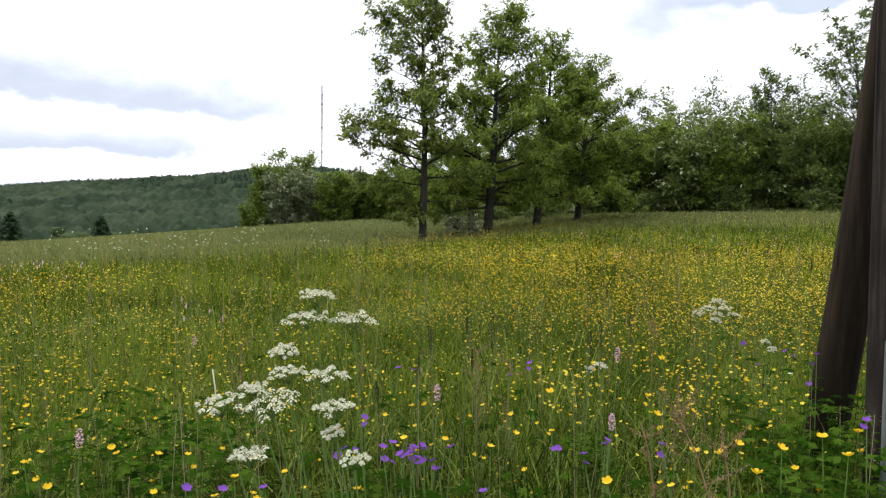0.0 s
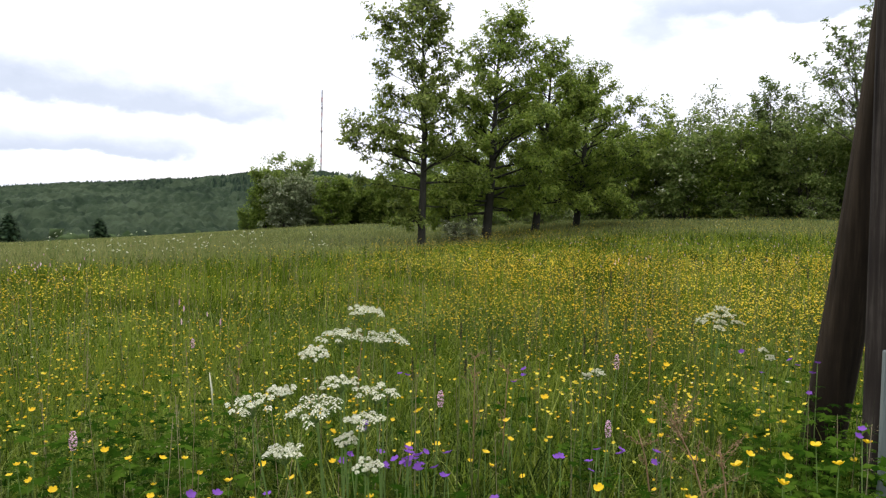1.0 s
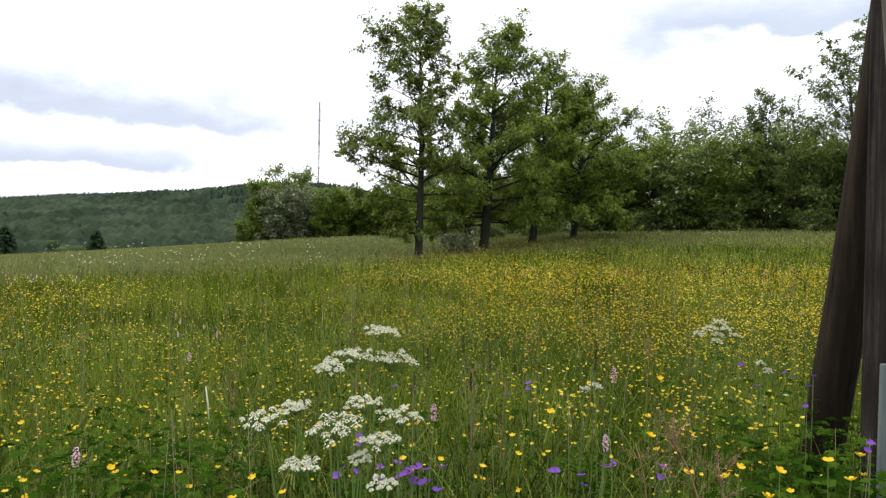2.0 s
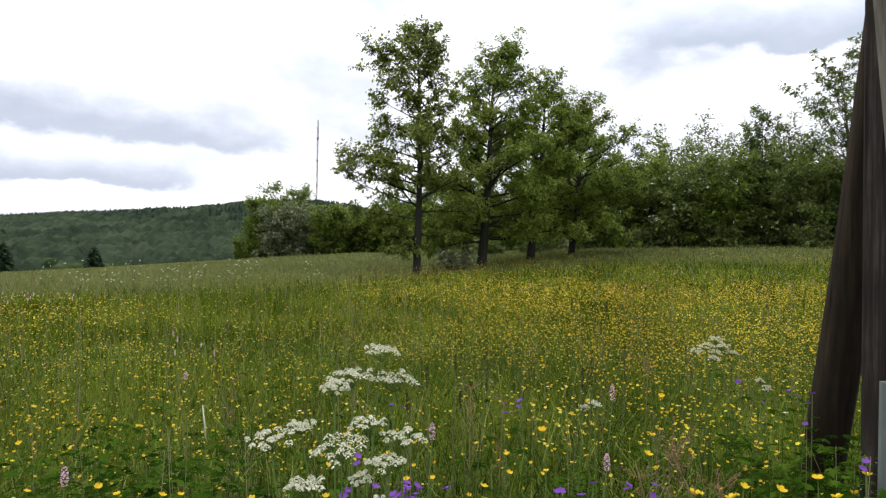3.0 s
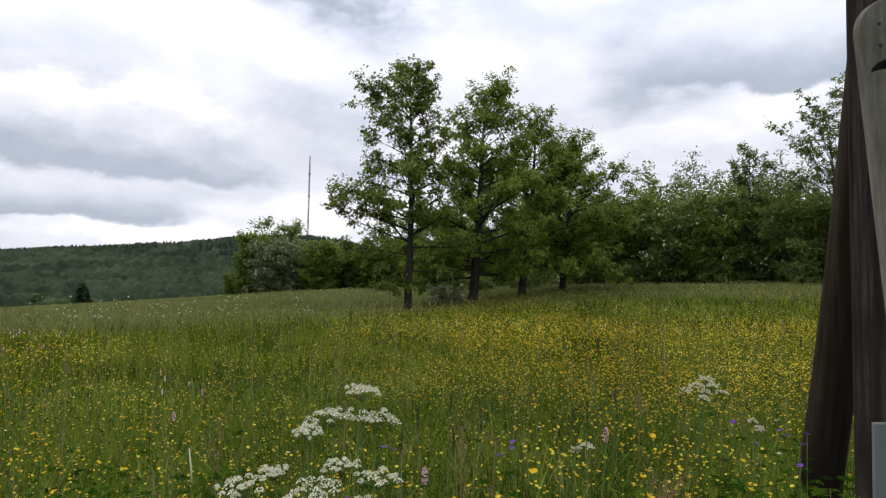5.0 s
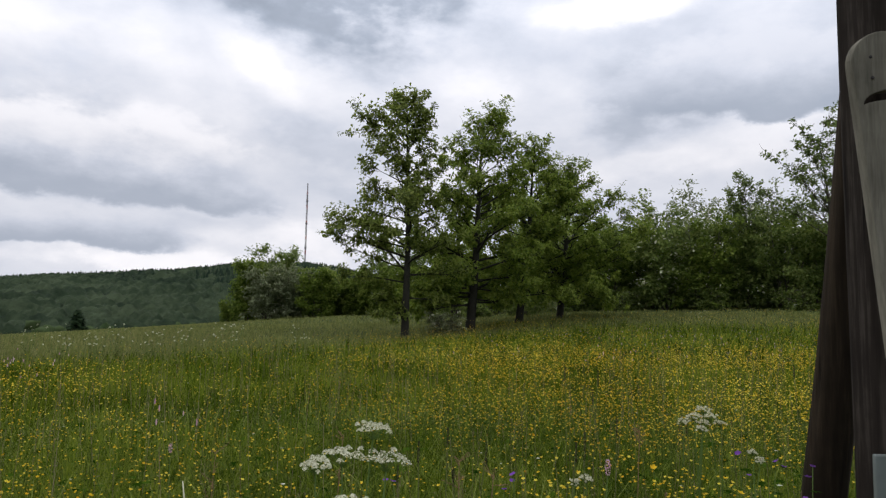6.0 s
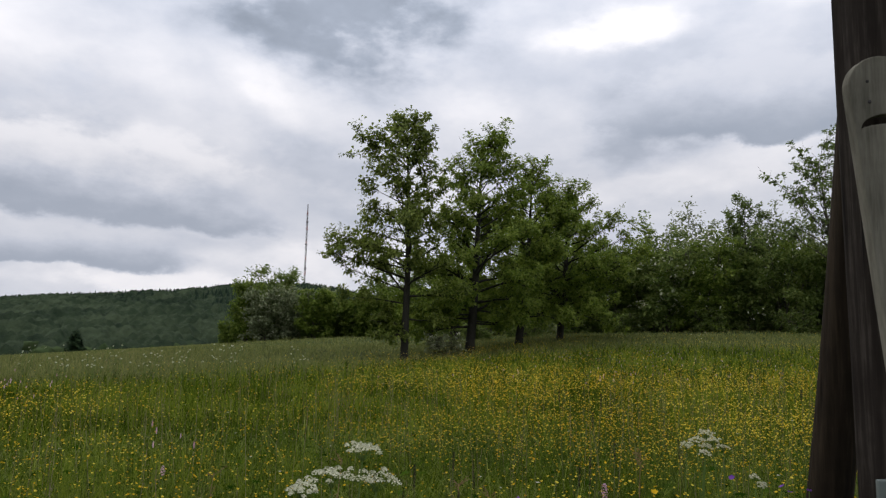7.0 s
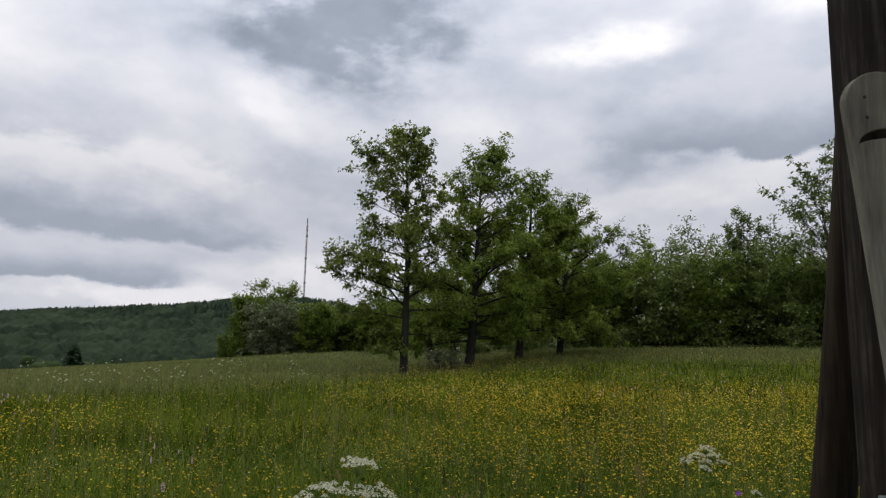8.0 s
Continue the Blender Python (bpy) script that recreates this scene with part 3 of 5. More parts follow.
def build_trees():
    g = "oaks in the meadow"
    hs = (0.05, 0.2, 0.4, 0.6, 0.8, 1.0)
    OAKS.append(tree("oak_tree", "tall slender oak with a loose open crown and dark trunk", -0.72, 25.0, 11, 9.0, 0.15, 0.26,
                     crown_shape((0.05, 0.2, 0.35, 0.5, 0.62, 0.72, 0.85, 0.93, 1.0), (1.0, 1.7, 3.0, 2.8, 2.2, 1.5, 1.9, 2.0, 0.8), (1.1, 1.6, 2.0, 1.9, 1.7, 1.45, 1.25, 0.95, 0.5)),
                     46, 18000, 0.135, M_OAK_DULL, bias=2.4, bunch=5.0, clump=0.14, trunk_bend=0.1, rise=0.05, group=g,
                     low_limbs=((0.05, 3.3, 0.7, 3.0), (0.16, 3.0, 1.3, 0.1), (0.24, 3.5, 1.9, 0.15), (0.3, 3.1, 2.4, 0.25), (0.38, 2.85, 2.4, 0.2), (0.45, 3.4, 2.1, 0.3), (0.53, 3.0, 1.8, 0.35),
                                (0.8, 3.1, 1.5, 0.7), (0.84, 2.7, 1.0, 1.6), (0.86, 0.3, 0.7, 1.7), (0.12, 3.9, 1.0, 0.0), (0.18, 0.5, 1.1, -0.1))))
    OAKS.append(tree("oak_tree", "broad dense oak with branches hanging near the grass", 1.77, 28.0, 23, 8.7, 0.2, 0.19,
                     crown_shape((0.05, 0.2, 0.45, 0.6, 0.75, 0.9, 1.0), (2.5, 3.0, 2.9, 2.5, 1.9, 1.3, 0.8), (2.3, 2.7, 2.7, 2.5, 2.1, 1.5, 0.9)),
                     56, 35000, 0.135, M_OAK, bunch=5.0, clump=0.15, rise=0.1, lean=(0.06, 0), group=g,
                     low_limbs=((0.14, 3.3, 2.3, -0.12), (0.13, 2.7, 2.0, -0.1), (0.17, 3.0, 2.5, -0.1), (0.24, 3.2, 2.6, -0.05), (0.15, 0.2, 1.8, -0.1), (0.21, 6.1, 2.1, -0.05), (0.16, 5.9, 1.9, -0.05), (0.21, 3.9, 2.3, -0.08), (0.2, 1.6, 2.0, -0.05), (0.22, 4.0, 2.2, 0.05), (0.24, 5.4, 2.2, 0.05), (0.28, 4.7, 2.0, 0.08), (0.19, 3.6, 2.3, -0.08), (0.86, 0.3, 1.2, 2.0), (0.84, 0.9, 1.0, 2.4), (0.83, 5.8, 1.5, 1.5), (0.88, 6.1, 1.2, 2.2))))
    OAKS.append(tree("oak_tree", "dense oak with a rounded green crown and dark trunk", 4.1, 30.8, 35, 8.1, 0.18, 0.18,
                     crown_shape(hs, (2.3, 2.8, 2.9, 2.6, 2.0, 0.9), (2.5, 2.9, 2.9, 2.6, 1.9, 0.9)), 50, 28000, 0.135, M_OAK, bunch=5.0, clump=0.15, rise=0.1, lean=(0.09, 0), group=g,
                     low_limbs=((0.15, 3.1, 2.0, -0.1), (0.17, 0.1, 2.0, -0.08), (0.2, 3.8, 2.1, -0.05), (0.2, 5.6, 2.1, -0.05), (0.25, 4.4, 2.2, 0.0), (0.25, 5.1, 2.2, 0.0), (0.16, 2.4, 1.8, -0.1))))
    OAKS.append(tree("oak_tree", "spreading oak with layered branches over shaded grass", 6.25, 32.6, 47, 7.35, 0.17, 0.22,
                     crown_shape(hs, (2.0, 2.9, 3.0, 2.6, 1.9, 0.8), (2.4, 3.4, 3.7, 3.4, 2.6, 1.1)), 52, 28000, 0.135, M_OAK, bunch=5.0, clump=0.15, rise=0.04, lean=(0.07, 0), group=g,
                     low_limbs=((0.18, 3.1, 2.0, -0.1), (0.18, 0.1, 2.6, -0.1), (0.22, 3.8, 2.1, -0.05), (0.22, 5.6, 2.6, -0.06), (0.28, 0.3, 3.0, -0.02), (0.28, 4.9, 2.4, 0.0), (0.2, 0.9, 2.3, -0.1))))
    tree("ash_tree", "tall thin tree with sparse foliage and bare limbs", 19.9, 33.0, 59, 8.8, 0.13, 0.42,
         crown_shape((0.4, 0.6, 0.75, 0.9, 1.0), (2.4, 3.4, 3.6, 2.9, 1.7), (1.4, 1.6, 1.7, 1.7, 1.2)), 22, 3200, 0.18, M_ASH, M_TWIG, rise=0.7, lean=(-0.1, 0), bunch=6.0, bias=2.4,
         low_limbs=((0.42, 3.0, 2.8, 0.7), (0.5, 3.3, 2.8, 0.9), (0.58, 2.9, 2.4, 1.1), (0.62, 0.4, 1.0, 2.0), (0.66, 3.2, 1.8, 1.5)))
    tree("ash_tree", "slim hedge tree with loose foliage", 17.6, 37.8, 61, 7.0, 0.09, 0.2,
         crown_shape(hs, (1.2, 1.9, 2.2, 2.0, 1.5, 0.8), (1.2, 1.9, 2.2, 2.0, 1.5, 0.8)), 26, 6000, 0.17, M_ASH, M_TWIG, rise=0.5)

build_trees()


# ---- shrubs ----
def shrub_parts(seed, height, width, leaves, leaf_size, stems=8, blossom=0.0, upright=0.8, spray=0):
    rng = random.Random(seed)
    wood, crown, sprigs = [], Geo(), []
    for s in range(stems):
        a = s * 2.4 + rng.uniform(-0.4, 0.4)
        out = width * 0.5 * rng.uniform(0.2, 0.75)
        h = height * rng.uniform(0.62, 1.0)
        base = Vector((math.cos(a) * 0.15, math.sin(a) * 0.15, 0))
        path = [base]
        for i in range(1, 6):
            k = i / 5
            path.append(base + Vector((math.cos(a) * out * k**1.3 + rng.uniform(-0.12, 0.12), math.sin(a) * out * k**1.3 + rng.uniform(-0.12, 0.12), h * k)))
        g = Geo()
        r0 = 0.035 * height / 4
        g.tube(path, [r0 * (1 - 0.85 * i / 5) for i in range(6)], 5)
        for b in range(22):
            k = rng.uniform(0.06, 1.0)
            i = min(int(k * 5), 4)
            q = path[i].lerp(path[i + 1], k * 5 - i)
            az2 = a + rng.uniform(-2.2, 2.2)
            ln = width * rng.uniform(0.12, 0.36) * (1.15 - 0.6 * k)
            e = Vector((math.cos(az2), math.sin(az2), rng.uniform(-0.15, upright))).normalized()
            end = q + e * ln
            g.tube([q, q.lerp(end, 0.5) + Vector((0, 0, 0.04)), end], [0.012, 0.008, 0.004], 3, cap=False)
            sprigs.append((q.lerp(end, 0.3), end))
            for c in range(3):
                t0 = q.lerp(end, rng.uniform(0.35, 1))
                t1 = t0 + (e + Vector((rng.uniform(-1, 1), rng.uniform(-1, 1), rng.uniform(-0.6, 0.9)))).normalized() * rng.uniform(0.25, 0.55) * height / 5
                sprigs.append((t0, t1))
        for b in range(spray):
            q = path[rng.randint(3, 5)]
            end = q + Vector((rng.uniform(-0.4, 0.4), rng.uniform(-0.4, 0.4), rng.uniform(0.6, 1.3)))
            g.tube([q, end], [0.012, 0.004], 3, cap=False)
            sprigs.append((q, end))
        wood.append(g)
    made = 0
    while made < leaves:
        a, b = rng.choice(sprigs)
        c = a.lerp(b, rng.random() ** 0.7 * 1.05)
        white = 1 if rng.random() < blossom else 0
        for _ in range(max(1, int(rng.expovariate(0.3)))):
            q = c + Vector((rng.gauss(0, 1), rng.gauss(0, 1), rng.gauss(0, 0.8))) * 0.13 * height / 5
            q.z = max(0.05, q.z)
            d = Vector((rng.uniform(-1, 1), rng.uniform(-1, 1), rng.uniform(-0.8, 0.4))).normalized()
            up = Vector((rng.uniform(-0.8, 0.8), rng.uniform(-0.8, 0.8), 1)).normalized()
            ls = leaf_size * rng.uniform(0.6, 1.3)
            crown.wide_leaf(q, d, up, ls, ls * 0.62, white)
            made += 1
    return wood, crown


def shrub(label, x, y, seed, height, width, leaves, leaf_size, mat, blossom=0.0, group="", sink=0.15, **more):
    ob = thing("shrub", label, "shrub", (x, y, land_at(x, y) - sink), group)
    wood, crown = shrub_parts(seed, height, width, leaves, leaf_size, blossom=blossom, **more)
    for g in wood:
        part("stem", g, M_TWIG, ob)
    part("crown", crown, [mat, M_WHITE], ob, smooth=False)
    return ob


def build_shrubs():
    hedge = "hedge behind the meadow"
    kinds = [shrub("hawthorn bush with pale blossom among green leaves", 12.8, 37.0, 3, 6.3, 4.6, 9500, 0.19, M_SHRUB, 0.04, hedge, spray=2),
             shrub("dense dark green hedge bush", 16.0, 37.5, 4, 5.6, 5.0, 10000, 0.17, M_SHRUB, 0.01, hedge),
             shrub("loose grey-green hedge bush with upright shoots", 15.2, 40.5, 5, 6.6, 4.6, 8500, 0.17, M_WILLOW, 0.03, hedge, upright=1.4, spray=2),
             shrub("bright green hedge bush", 10.3, 39.5, 6, 4.8, 4.6, 8500, 0.17, M_LIME, 0.01, hedge)]
    rows = [(1, 8.2, 39.8, 40), (0, 10.0, 44.0, 200), (3, 14.4, 36.4, 100), (1, 18.6, 36.0, 170), (0, 20.4, 37.8, 80), (2, 18.4, 39.8, 30),
            (3, 20.6, 36.4, 250), (1, 22.6, 34.6, 300), (0, 24.6, 35.2, 20), (2, 22.6, 38.6, 130), (1, 6.6, 43.5, 120), (3, 4.4, 44.5, 60),
            (1, 26.8, 33.0, 210), (3, 28.8, 33.5, 330), (1, 12.0, 40.8, 310), (0, 29.5, 36.0, 140), (1, 2.0, 46.5, 15), (2, 7.0, 47.0, 75),
            (1, 13.6, 41.5, 10), (1, 17.0, 39.0, 222), (1, 9.6, 41.5, 144), (1, 20.0, 40.0, 188)]
    for k, x, y, turn in rows:
        copy_thing(kinds[k], pose(x, y, land_at(x, y) - 0.15, 0, 0, turn))
    low = shrub("low leafy bramble under the hedge", 14.4, 35.6, 12, 1.5, 2.6, 2400, 0.13, M_SHRUB, 0.0, "brambles under the hedge", stems=9)
    for x, y, turn in [(10.6, 37.6, 40), (18.4, 34.4, 10), (22.0, 33.2, 120),
                       (5.0, 36.5, 150), (2.6, 37.0, 260)]:
        copy_thing(low, pose(x, y, land_at(x, y) - 0.3, 0, 0, turn))
    pale = shrub("low pale-leaved bush in the grass under the oaks", 0.7, 26.9, 13, 0.9, 1.9, 1700, 0.09, M_WILLOW, 0.12, "", 0.05, stems=9)
    clump = "bushes on the far rise"
    far = [shrub("bright green bush on the far rise", -15.0, 59.5, 7, 5.4, 4.6, 7500, 0.25, M_LIME, 0, clump),
           shrub("grey-leaved willow bush on the far rise", -13.3, 58.0, 8, 4.4, 3.6, 5500, 0.23, M_WILLOW, 0.02, clump),
           shrub("tall dark green bush on the far rise", -13.5, 62.0, 9, 7.0, 6.0, 12500, 0.25, M_SHRUB, 0, clump, stems=12),
           shrub("low rounded green bush on the far rise", -8.9, 57.5, 10, 4.2, 4.4, 6500, 0.23, M_LIME, 0, clump)]
    far[0].scale = (0.85, 0.85, 0.62)
    far[2].scale = (0.9, 0.9, 0.94)
    for k, x, y, turn in [(1, -11.2, 59.0, 90), (0, -7.6, 60.5, 140), (0, -5.6, 59.5, 250), (3, -4.4, 58.5, 180), (2, -2.4, 62.0, 70),
                          (1, -9.9, 61.0, 200), (3, -1.4, 58.0, 300), (0, 0.6, 60.0, 20), (2, 3.0, 62.0, 260)]:
        copy_thing(far[k], pose(x, y, land_at(x, y) - 0.15, 0, 0, turn))
    far[0].scale = (0.85, 0.85, 1.0)
    far[3].scale = (0.55, 0.55, 0.5)
    copy_thing(far[3], pose(-16.9, 61.0, land_at(-16.9, 61.0) - 0.15, 0, 0, 40))
    far[3].scale = (1, 1, 1)


build_shrubs()


# ---- distance: conifers behind the crest, the wooded ridge, the mast ----
def spruce(label, x, y, seed, height, width, sink=0.3):
    rng = random.Random(seed)
    ob = thing("spruce_tree", label, "tree", (x, y, land_at(x, y) - sink), "spruces behind the crest")
    g = Geo()
    g.tube([(0, 0, 0), (0, 0, height * 0.98)], [0.16, 0.02], 6)
    part("trunk", g, M_BARK, ob)
    c = Geo()
    tiers = 20
    for t in range(tiers):
        k = t / tiers
        z = height * (0.08 + 0.9 * k)
        for b in range(13):
            a = b * math.tau / 13 + rng.uniform(-0.25, 0.25)
            ln = width * (1 - k) ** 0.55 * rng.uniform(0.65, 1.1) + 0.12
            d = Vector((math.cos(a), math.sin(a), -0.25 - 0.2 * (1 - k))).normalized()
            c.leaf(Vector((0, 0, z + rng.uniform(-0.2, 0.2))), d, Vector((0, 0, 1)), ln, ln * 0.7)
            for _ in range(3):
                s = rng.uniform(0.4, 0.95)
                q = Vector((0, 0, z)) + d * ln * s
                e = (d + Vector((rng.uniform(-1, 1), rng.uniform(-1, 1), rng.uniform(-0.5, 0.3))) * 0.8).normalized()
                c.leaf(q, e, Vector((0, 0, 1)), ln * 0.45, ln * 0.3)
    part("crown", c, M_NEEDLE, ob, smooth=False)
    return ob


def ico():
    bm = bmesh.new()
    bmesh.ops.create_icosphere(bm, subdivisions=2, radius=1.0)
    v = np.array([p.co[:] for p in bm.verts])
    f = np.array([[p.index for p in q.verts] for q in bm.faces])
    bm.free()
    return v, f


def soft_noise(x, y, size, seed):
    """Smooth value noise between 0 and 1 with cells of that many metres."""
    table = np.random.default_rng(seed).random(65536)
    u, v = np.asarray(x) / size, np.asarray(y) / size
    iu, iv = np.floor(u).astype(np.int64), np.floor(v).astype(np.int64)
    fu, fv = u - iu, v - iv
    fu, fv = fu * fu * (3 - 2 * fu), fv * fv * (3 - 2 * fv)

    def at(i, j):
        return table[(i * 7919 + j * 104729) & 65535]

    return (at(iu, iv) * (1 - fu) + at(iu + 1, iv) * fu) * (1 - fv) + (at(iu, iv + 1) * (1 - fu) + at(iu + 1, iv + 1) * fu) * fv


def build_distance():
    spruce("broad dark conifer standing beyond the meadow's crest", -61.4, 125.8, 1, 9.2, 3.3)
    spruce("broad dark conifer standing beyond the meadow's crest", -73.3, 118.5, 3, 9.6, 3.6)
    rng = np.random.default_rng(9)
    w0, g0 = ico()
    # the closed canopy of the wood: crowns of two sizes over the slope
    na, nr = 900, 270
    aa = np.radians(np.linspace(-50, 46, na))
    rr = 330 + 960 * np.linspace(0, 1, nr) ** 1.15
    gx, gy = np.outer(rr, np.sin(aa)).ravel(), np.outer(rr, np.cos(aa)).ravel()
    crowns = 8.0 * soft_noise(gx, gy, 8.5, 1) ** 1.5 + 6.5 * soft_noise(gx, gy, 4.2, 2) ** 1.3 + 5.0 * soft_noise(gx, gy, 28.0, 3) - 6.0
    edge = np.clip((np.hypot(gx, gy) - 335) / 30, 0, 1) * np.clip((1290 - np.hypot(gx, gy)) / 40, 0, 1)
    gz = land(gx, gy) - 1.0 + (5.0 + crowns) * edge
    idx = np.arange(na * nr).reshape(nr, na)
    quads = np.stack([idx[:-1, 1:], idx[:-1, :-1], idx[1:, :-1], idx[1:, 1:]], -1).reshape(-1, 4)
    stuff("far_woods", "green broadleaf forest covering the slope of the ridge", "forest", np.stack([gx, gy, gz], 1), quads, M_WOODS, smooth=True)
    count = 6500
    r = np.sqrt(rng.random(count) * (1290**2 - 600**2) + 600**2)
    a = rng.random(count) * 95 - 50
    x, y = r * np.sin(np.radians(a)), r * np.cos(np.radians(a))
    mixn = blob_noise(x, y, 0.006, 3.0)
    conifer = (r > 1150 + 60 * mixn) | ((a > -17.0 + 4 * mixn) & (r > 650)) | (mixn > 0.45)
    vs, fs, base = [], [], 0
    ex = rng.random(4200)
    er = 1175 + 115 * rng.random(4200)
    ea = ex * 95 - 50
    x = np.concatenate([x[conifer], er * np.sin(np.radians(ea))])
    y = np.concatenate([y[conifer], er * np.cos(np.radians(ea))])
    z = land(x, y)
    ring = np.arange(7) * math.tau / 7
    for i in range(len(x)):
        h, w = rng.uniform(8, 12.5), rng.uniform(1.7, 3.0)
        jag = 1 + 0.25 * rng.standard_normal((2, 7))
        low = np.stack([np.cos(ring) * w * jag[0], np.sin(ring) * w * jag[0], np.full(7, h * 0.1)], 1)
        mid = np.stack([np.cos(ring + 0.4) * w * 0.6 * jag[1], np.sin(ring + 0.4) * w * 0.6 * jag[1], np.full(7, h * 0.55)], 1)
        v = np.concatenate([low, mid, [[0, 0, h]]]) + [x[i], y[i], z[i] + 3.5]
        f = []
        for k in range(7):
            n = (k + 1) % 7
            f += [(k, n, 7 + k), (n, 7 + n, 7 + k), (7 + k, 7 + n, 14)]
        vs.append(v), fs.append(np.array(f) + base)
        base += 15
    stuff("far_conifers", "dark conifer forest along the ridge", "forest", np.concatenate(vs), np.concatenate(fs), M_FIRS)
    # low scrub in the dip behind the crest
    vs, fs, base = [], [], 0
    for _ in range(220):
        rr, aa = rng.uniform(150, 260), math.radians(rng.uniform(-42, 6))
        px, py, s = rr * math.sin(aa), rr * math.cos(aa), rng.uniform(1.6, 4.2)
        foot = land_at(px, py)
        for _ in range(16):
            d = rng.standard_normal(3)
            d *= s * rng.random() ** 0.4 / np.linalg.norm(d)
            q = s * rng.uniform(0.2, 0.4)
            v = w0 * (1 + 0.25 * np.clip(rng.standard_normal(len(w0)), -1.5, 1.5)[:, None]) * q + [px + d[0], py + d[1], foot + s * 1.05 + d[2]]
            vs.append(v), fs.append(g0 + base)
            base += len(v)
    stuff("valley_scrub", "low green scrub in the dip behind the meadow", "scrub", np.concatenate(vs), np.concatenate(fs), M_SCRUB, smooth=True)
    # guyed radio mast on the ridge
    d, az0 = 1235.0, math.radians(-9.85)
    mx, my = d * math.sin(az0), d * math.cos(az0)
    mz = land_at(mx, my)
    tall = 1.05 + d * math.tan(radians(10.37)) - mz
    mast = thing("radio_mast", "tall thin lattice radio mast on the ridge", "mast", (mx, my, mz))
    levels = 24
    for i in range(levels):
        g = Geo()
        z0, z1 = tall * i / levels, tall * (i + 1) / levels
        w = 1.1 if i < levels - 2 else 0.5
        for sx, sy in ((-w, -w), (w, -w), (0, w)):
            g.tube([(sx, sy, z0), (sx, sy, z1)], [0.38, 0.38], 4)
        for (ax, ay), (bx, by) in (((-w, -w), (w, -w)), ((w, -w), (0, w)), ((0, w), (-w, -w))):
            for q in range(3):
                za, zb = z0 + (z1 - z0) * q / 3, z0 + (z1 - z0) * (q + 1) / 3
                g.tube([(ax, ay, za), (bx, by, zb)], [0.2, 0.2], 3)
        part("lattice_section", g, M_RED if i % 4 == 1 else M_STEEL, mast, smooth=False)
    for hgt in (0.28, 0.55, 0.8):
        g = Geo()
        g.tube([(0, 0, tall * hgt - 1.5), (0, 0, tall * hgt + 1.5)], [2.0, 2.0], 8)
        part("platform", g, M_STEEL, mast)


build_distance()


# ---- the timber posts ----
def log_geo(p0, p1, r0, r1, seed, sides=28, rings=26, flats=0.0):
    """A rough round timber from p0 to p1 with shakes along the grain and rounded ends."""
    rng = random.Random(seed)
    p0, p1 = Vector(p0), Vector(p1)
    axis = (p1 - p0).normalized()
    a = axis.cross(Vector((0, 1, 0))).normalized()
    b = axis.cross(a)
    ridge = [1 + rng.uniform(-0.035, 0.03) - (0.08 if rng.random() < 0.14 else 0) for _ in range(sides)]
    g, verts, faces = Geo(), [], []
    for i in range(rings + 1):
        k = i / rings
        c = p0.lerp(p1, k) + a * 0.006 * math.sin(k * 7 + seed) + b * 0.006 * math.sin(k * 5)
        r = r0 + (r1 - r0) * k
        if i == rings:
            r *= 0.86
        for s in range(sides):
            t = s * math.tau / sides
            q = r * ridge[s] * (1 + 0.012 * math.sin(9 * k + s)) * (1 - flats * (math.cos(2 * t) ** 2) * 0.5)
            verts.append(c + (a * math.cos(t) + b * math.sin(t)) * q)
    for i in range(rings):
        for s in range(sides):
            faces.append((i * sides + s, i * sides + (s + 1) % sides, (i + 1) * sides + (s + 1) % sides, (i + 1) * sides + s))
    faces += [tuple(range(sides)), tuple(rings * sides + s for s in range(sides))[::-1]]
    g.add(verts, faces)
    return g


def board_geo(cx, cz, half, length, thick, tilt):
    """A plank with a rounded top and a crescent cut through it; x across, z up, front at y = 0; (cx, cz) is the middle of its top arc."""
    bm = bmesh.new()
    arc = [(half * math.cos(t), half * 0.95 * math.sin(t)) for t in np.linspace(math.pi, 0, 17)]
    outline = [(-half * 1.02, -length)] + arc + [(half * 1.02, -length)]
    w = 0.072
    top = [(w * math.cos(t), -0.105 + 0.036 * math.sin(t)) for t in np.linspace(math.pi, 0, 13)]
    low = [(w * math.cos(t), -0.105 + 0.012 * math.sin(t)) for t in np.linspace(0, math.pi, 13)][1:-1]
    edges = []
    for ring in (outline, top + low):
        vs = [bm.verts.new((x, 0, z)) for x, z in ring]
        edges += [bm.edges.new((vs[i], vs[(i + 1) % len(vs)])) for i in range(len(vs))]
    bmesh.ops.triangle_fill(bm, edges=edges, use_beauty=True)
    got = bmesh.ops.extrude_face_region(bm, geom=bm.faces[:])
    bmesh.ops.translate(bm, verts=[v for v in got["geom"] if isinstance(v, bmesh.types.BMVert)], vec=(0, thick, 0))
    bmesh.ops.recalc_face_normals(bm, faces=bm.faces)
    rim = [e for e in bm.edges if len(e.link_faces) == 2 and e.calc_face_angle(0) > 1.2]
    bmesh.ops.bevel(bm, geom=rim, offset=0.004, segments=2, profile=0.6, affect="EDGES")
    bmesh.ops.transform(bm, matrix=Matrix.Translation((cx, 0, cz)) @ Matrix.Rotation(tilt, 4, "Y"), verts=bm.verts)
    return bm


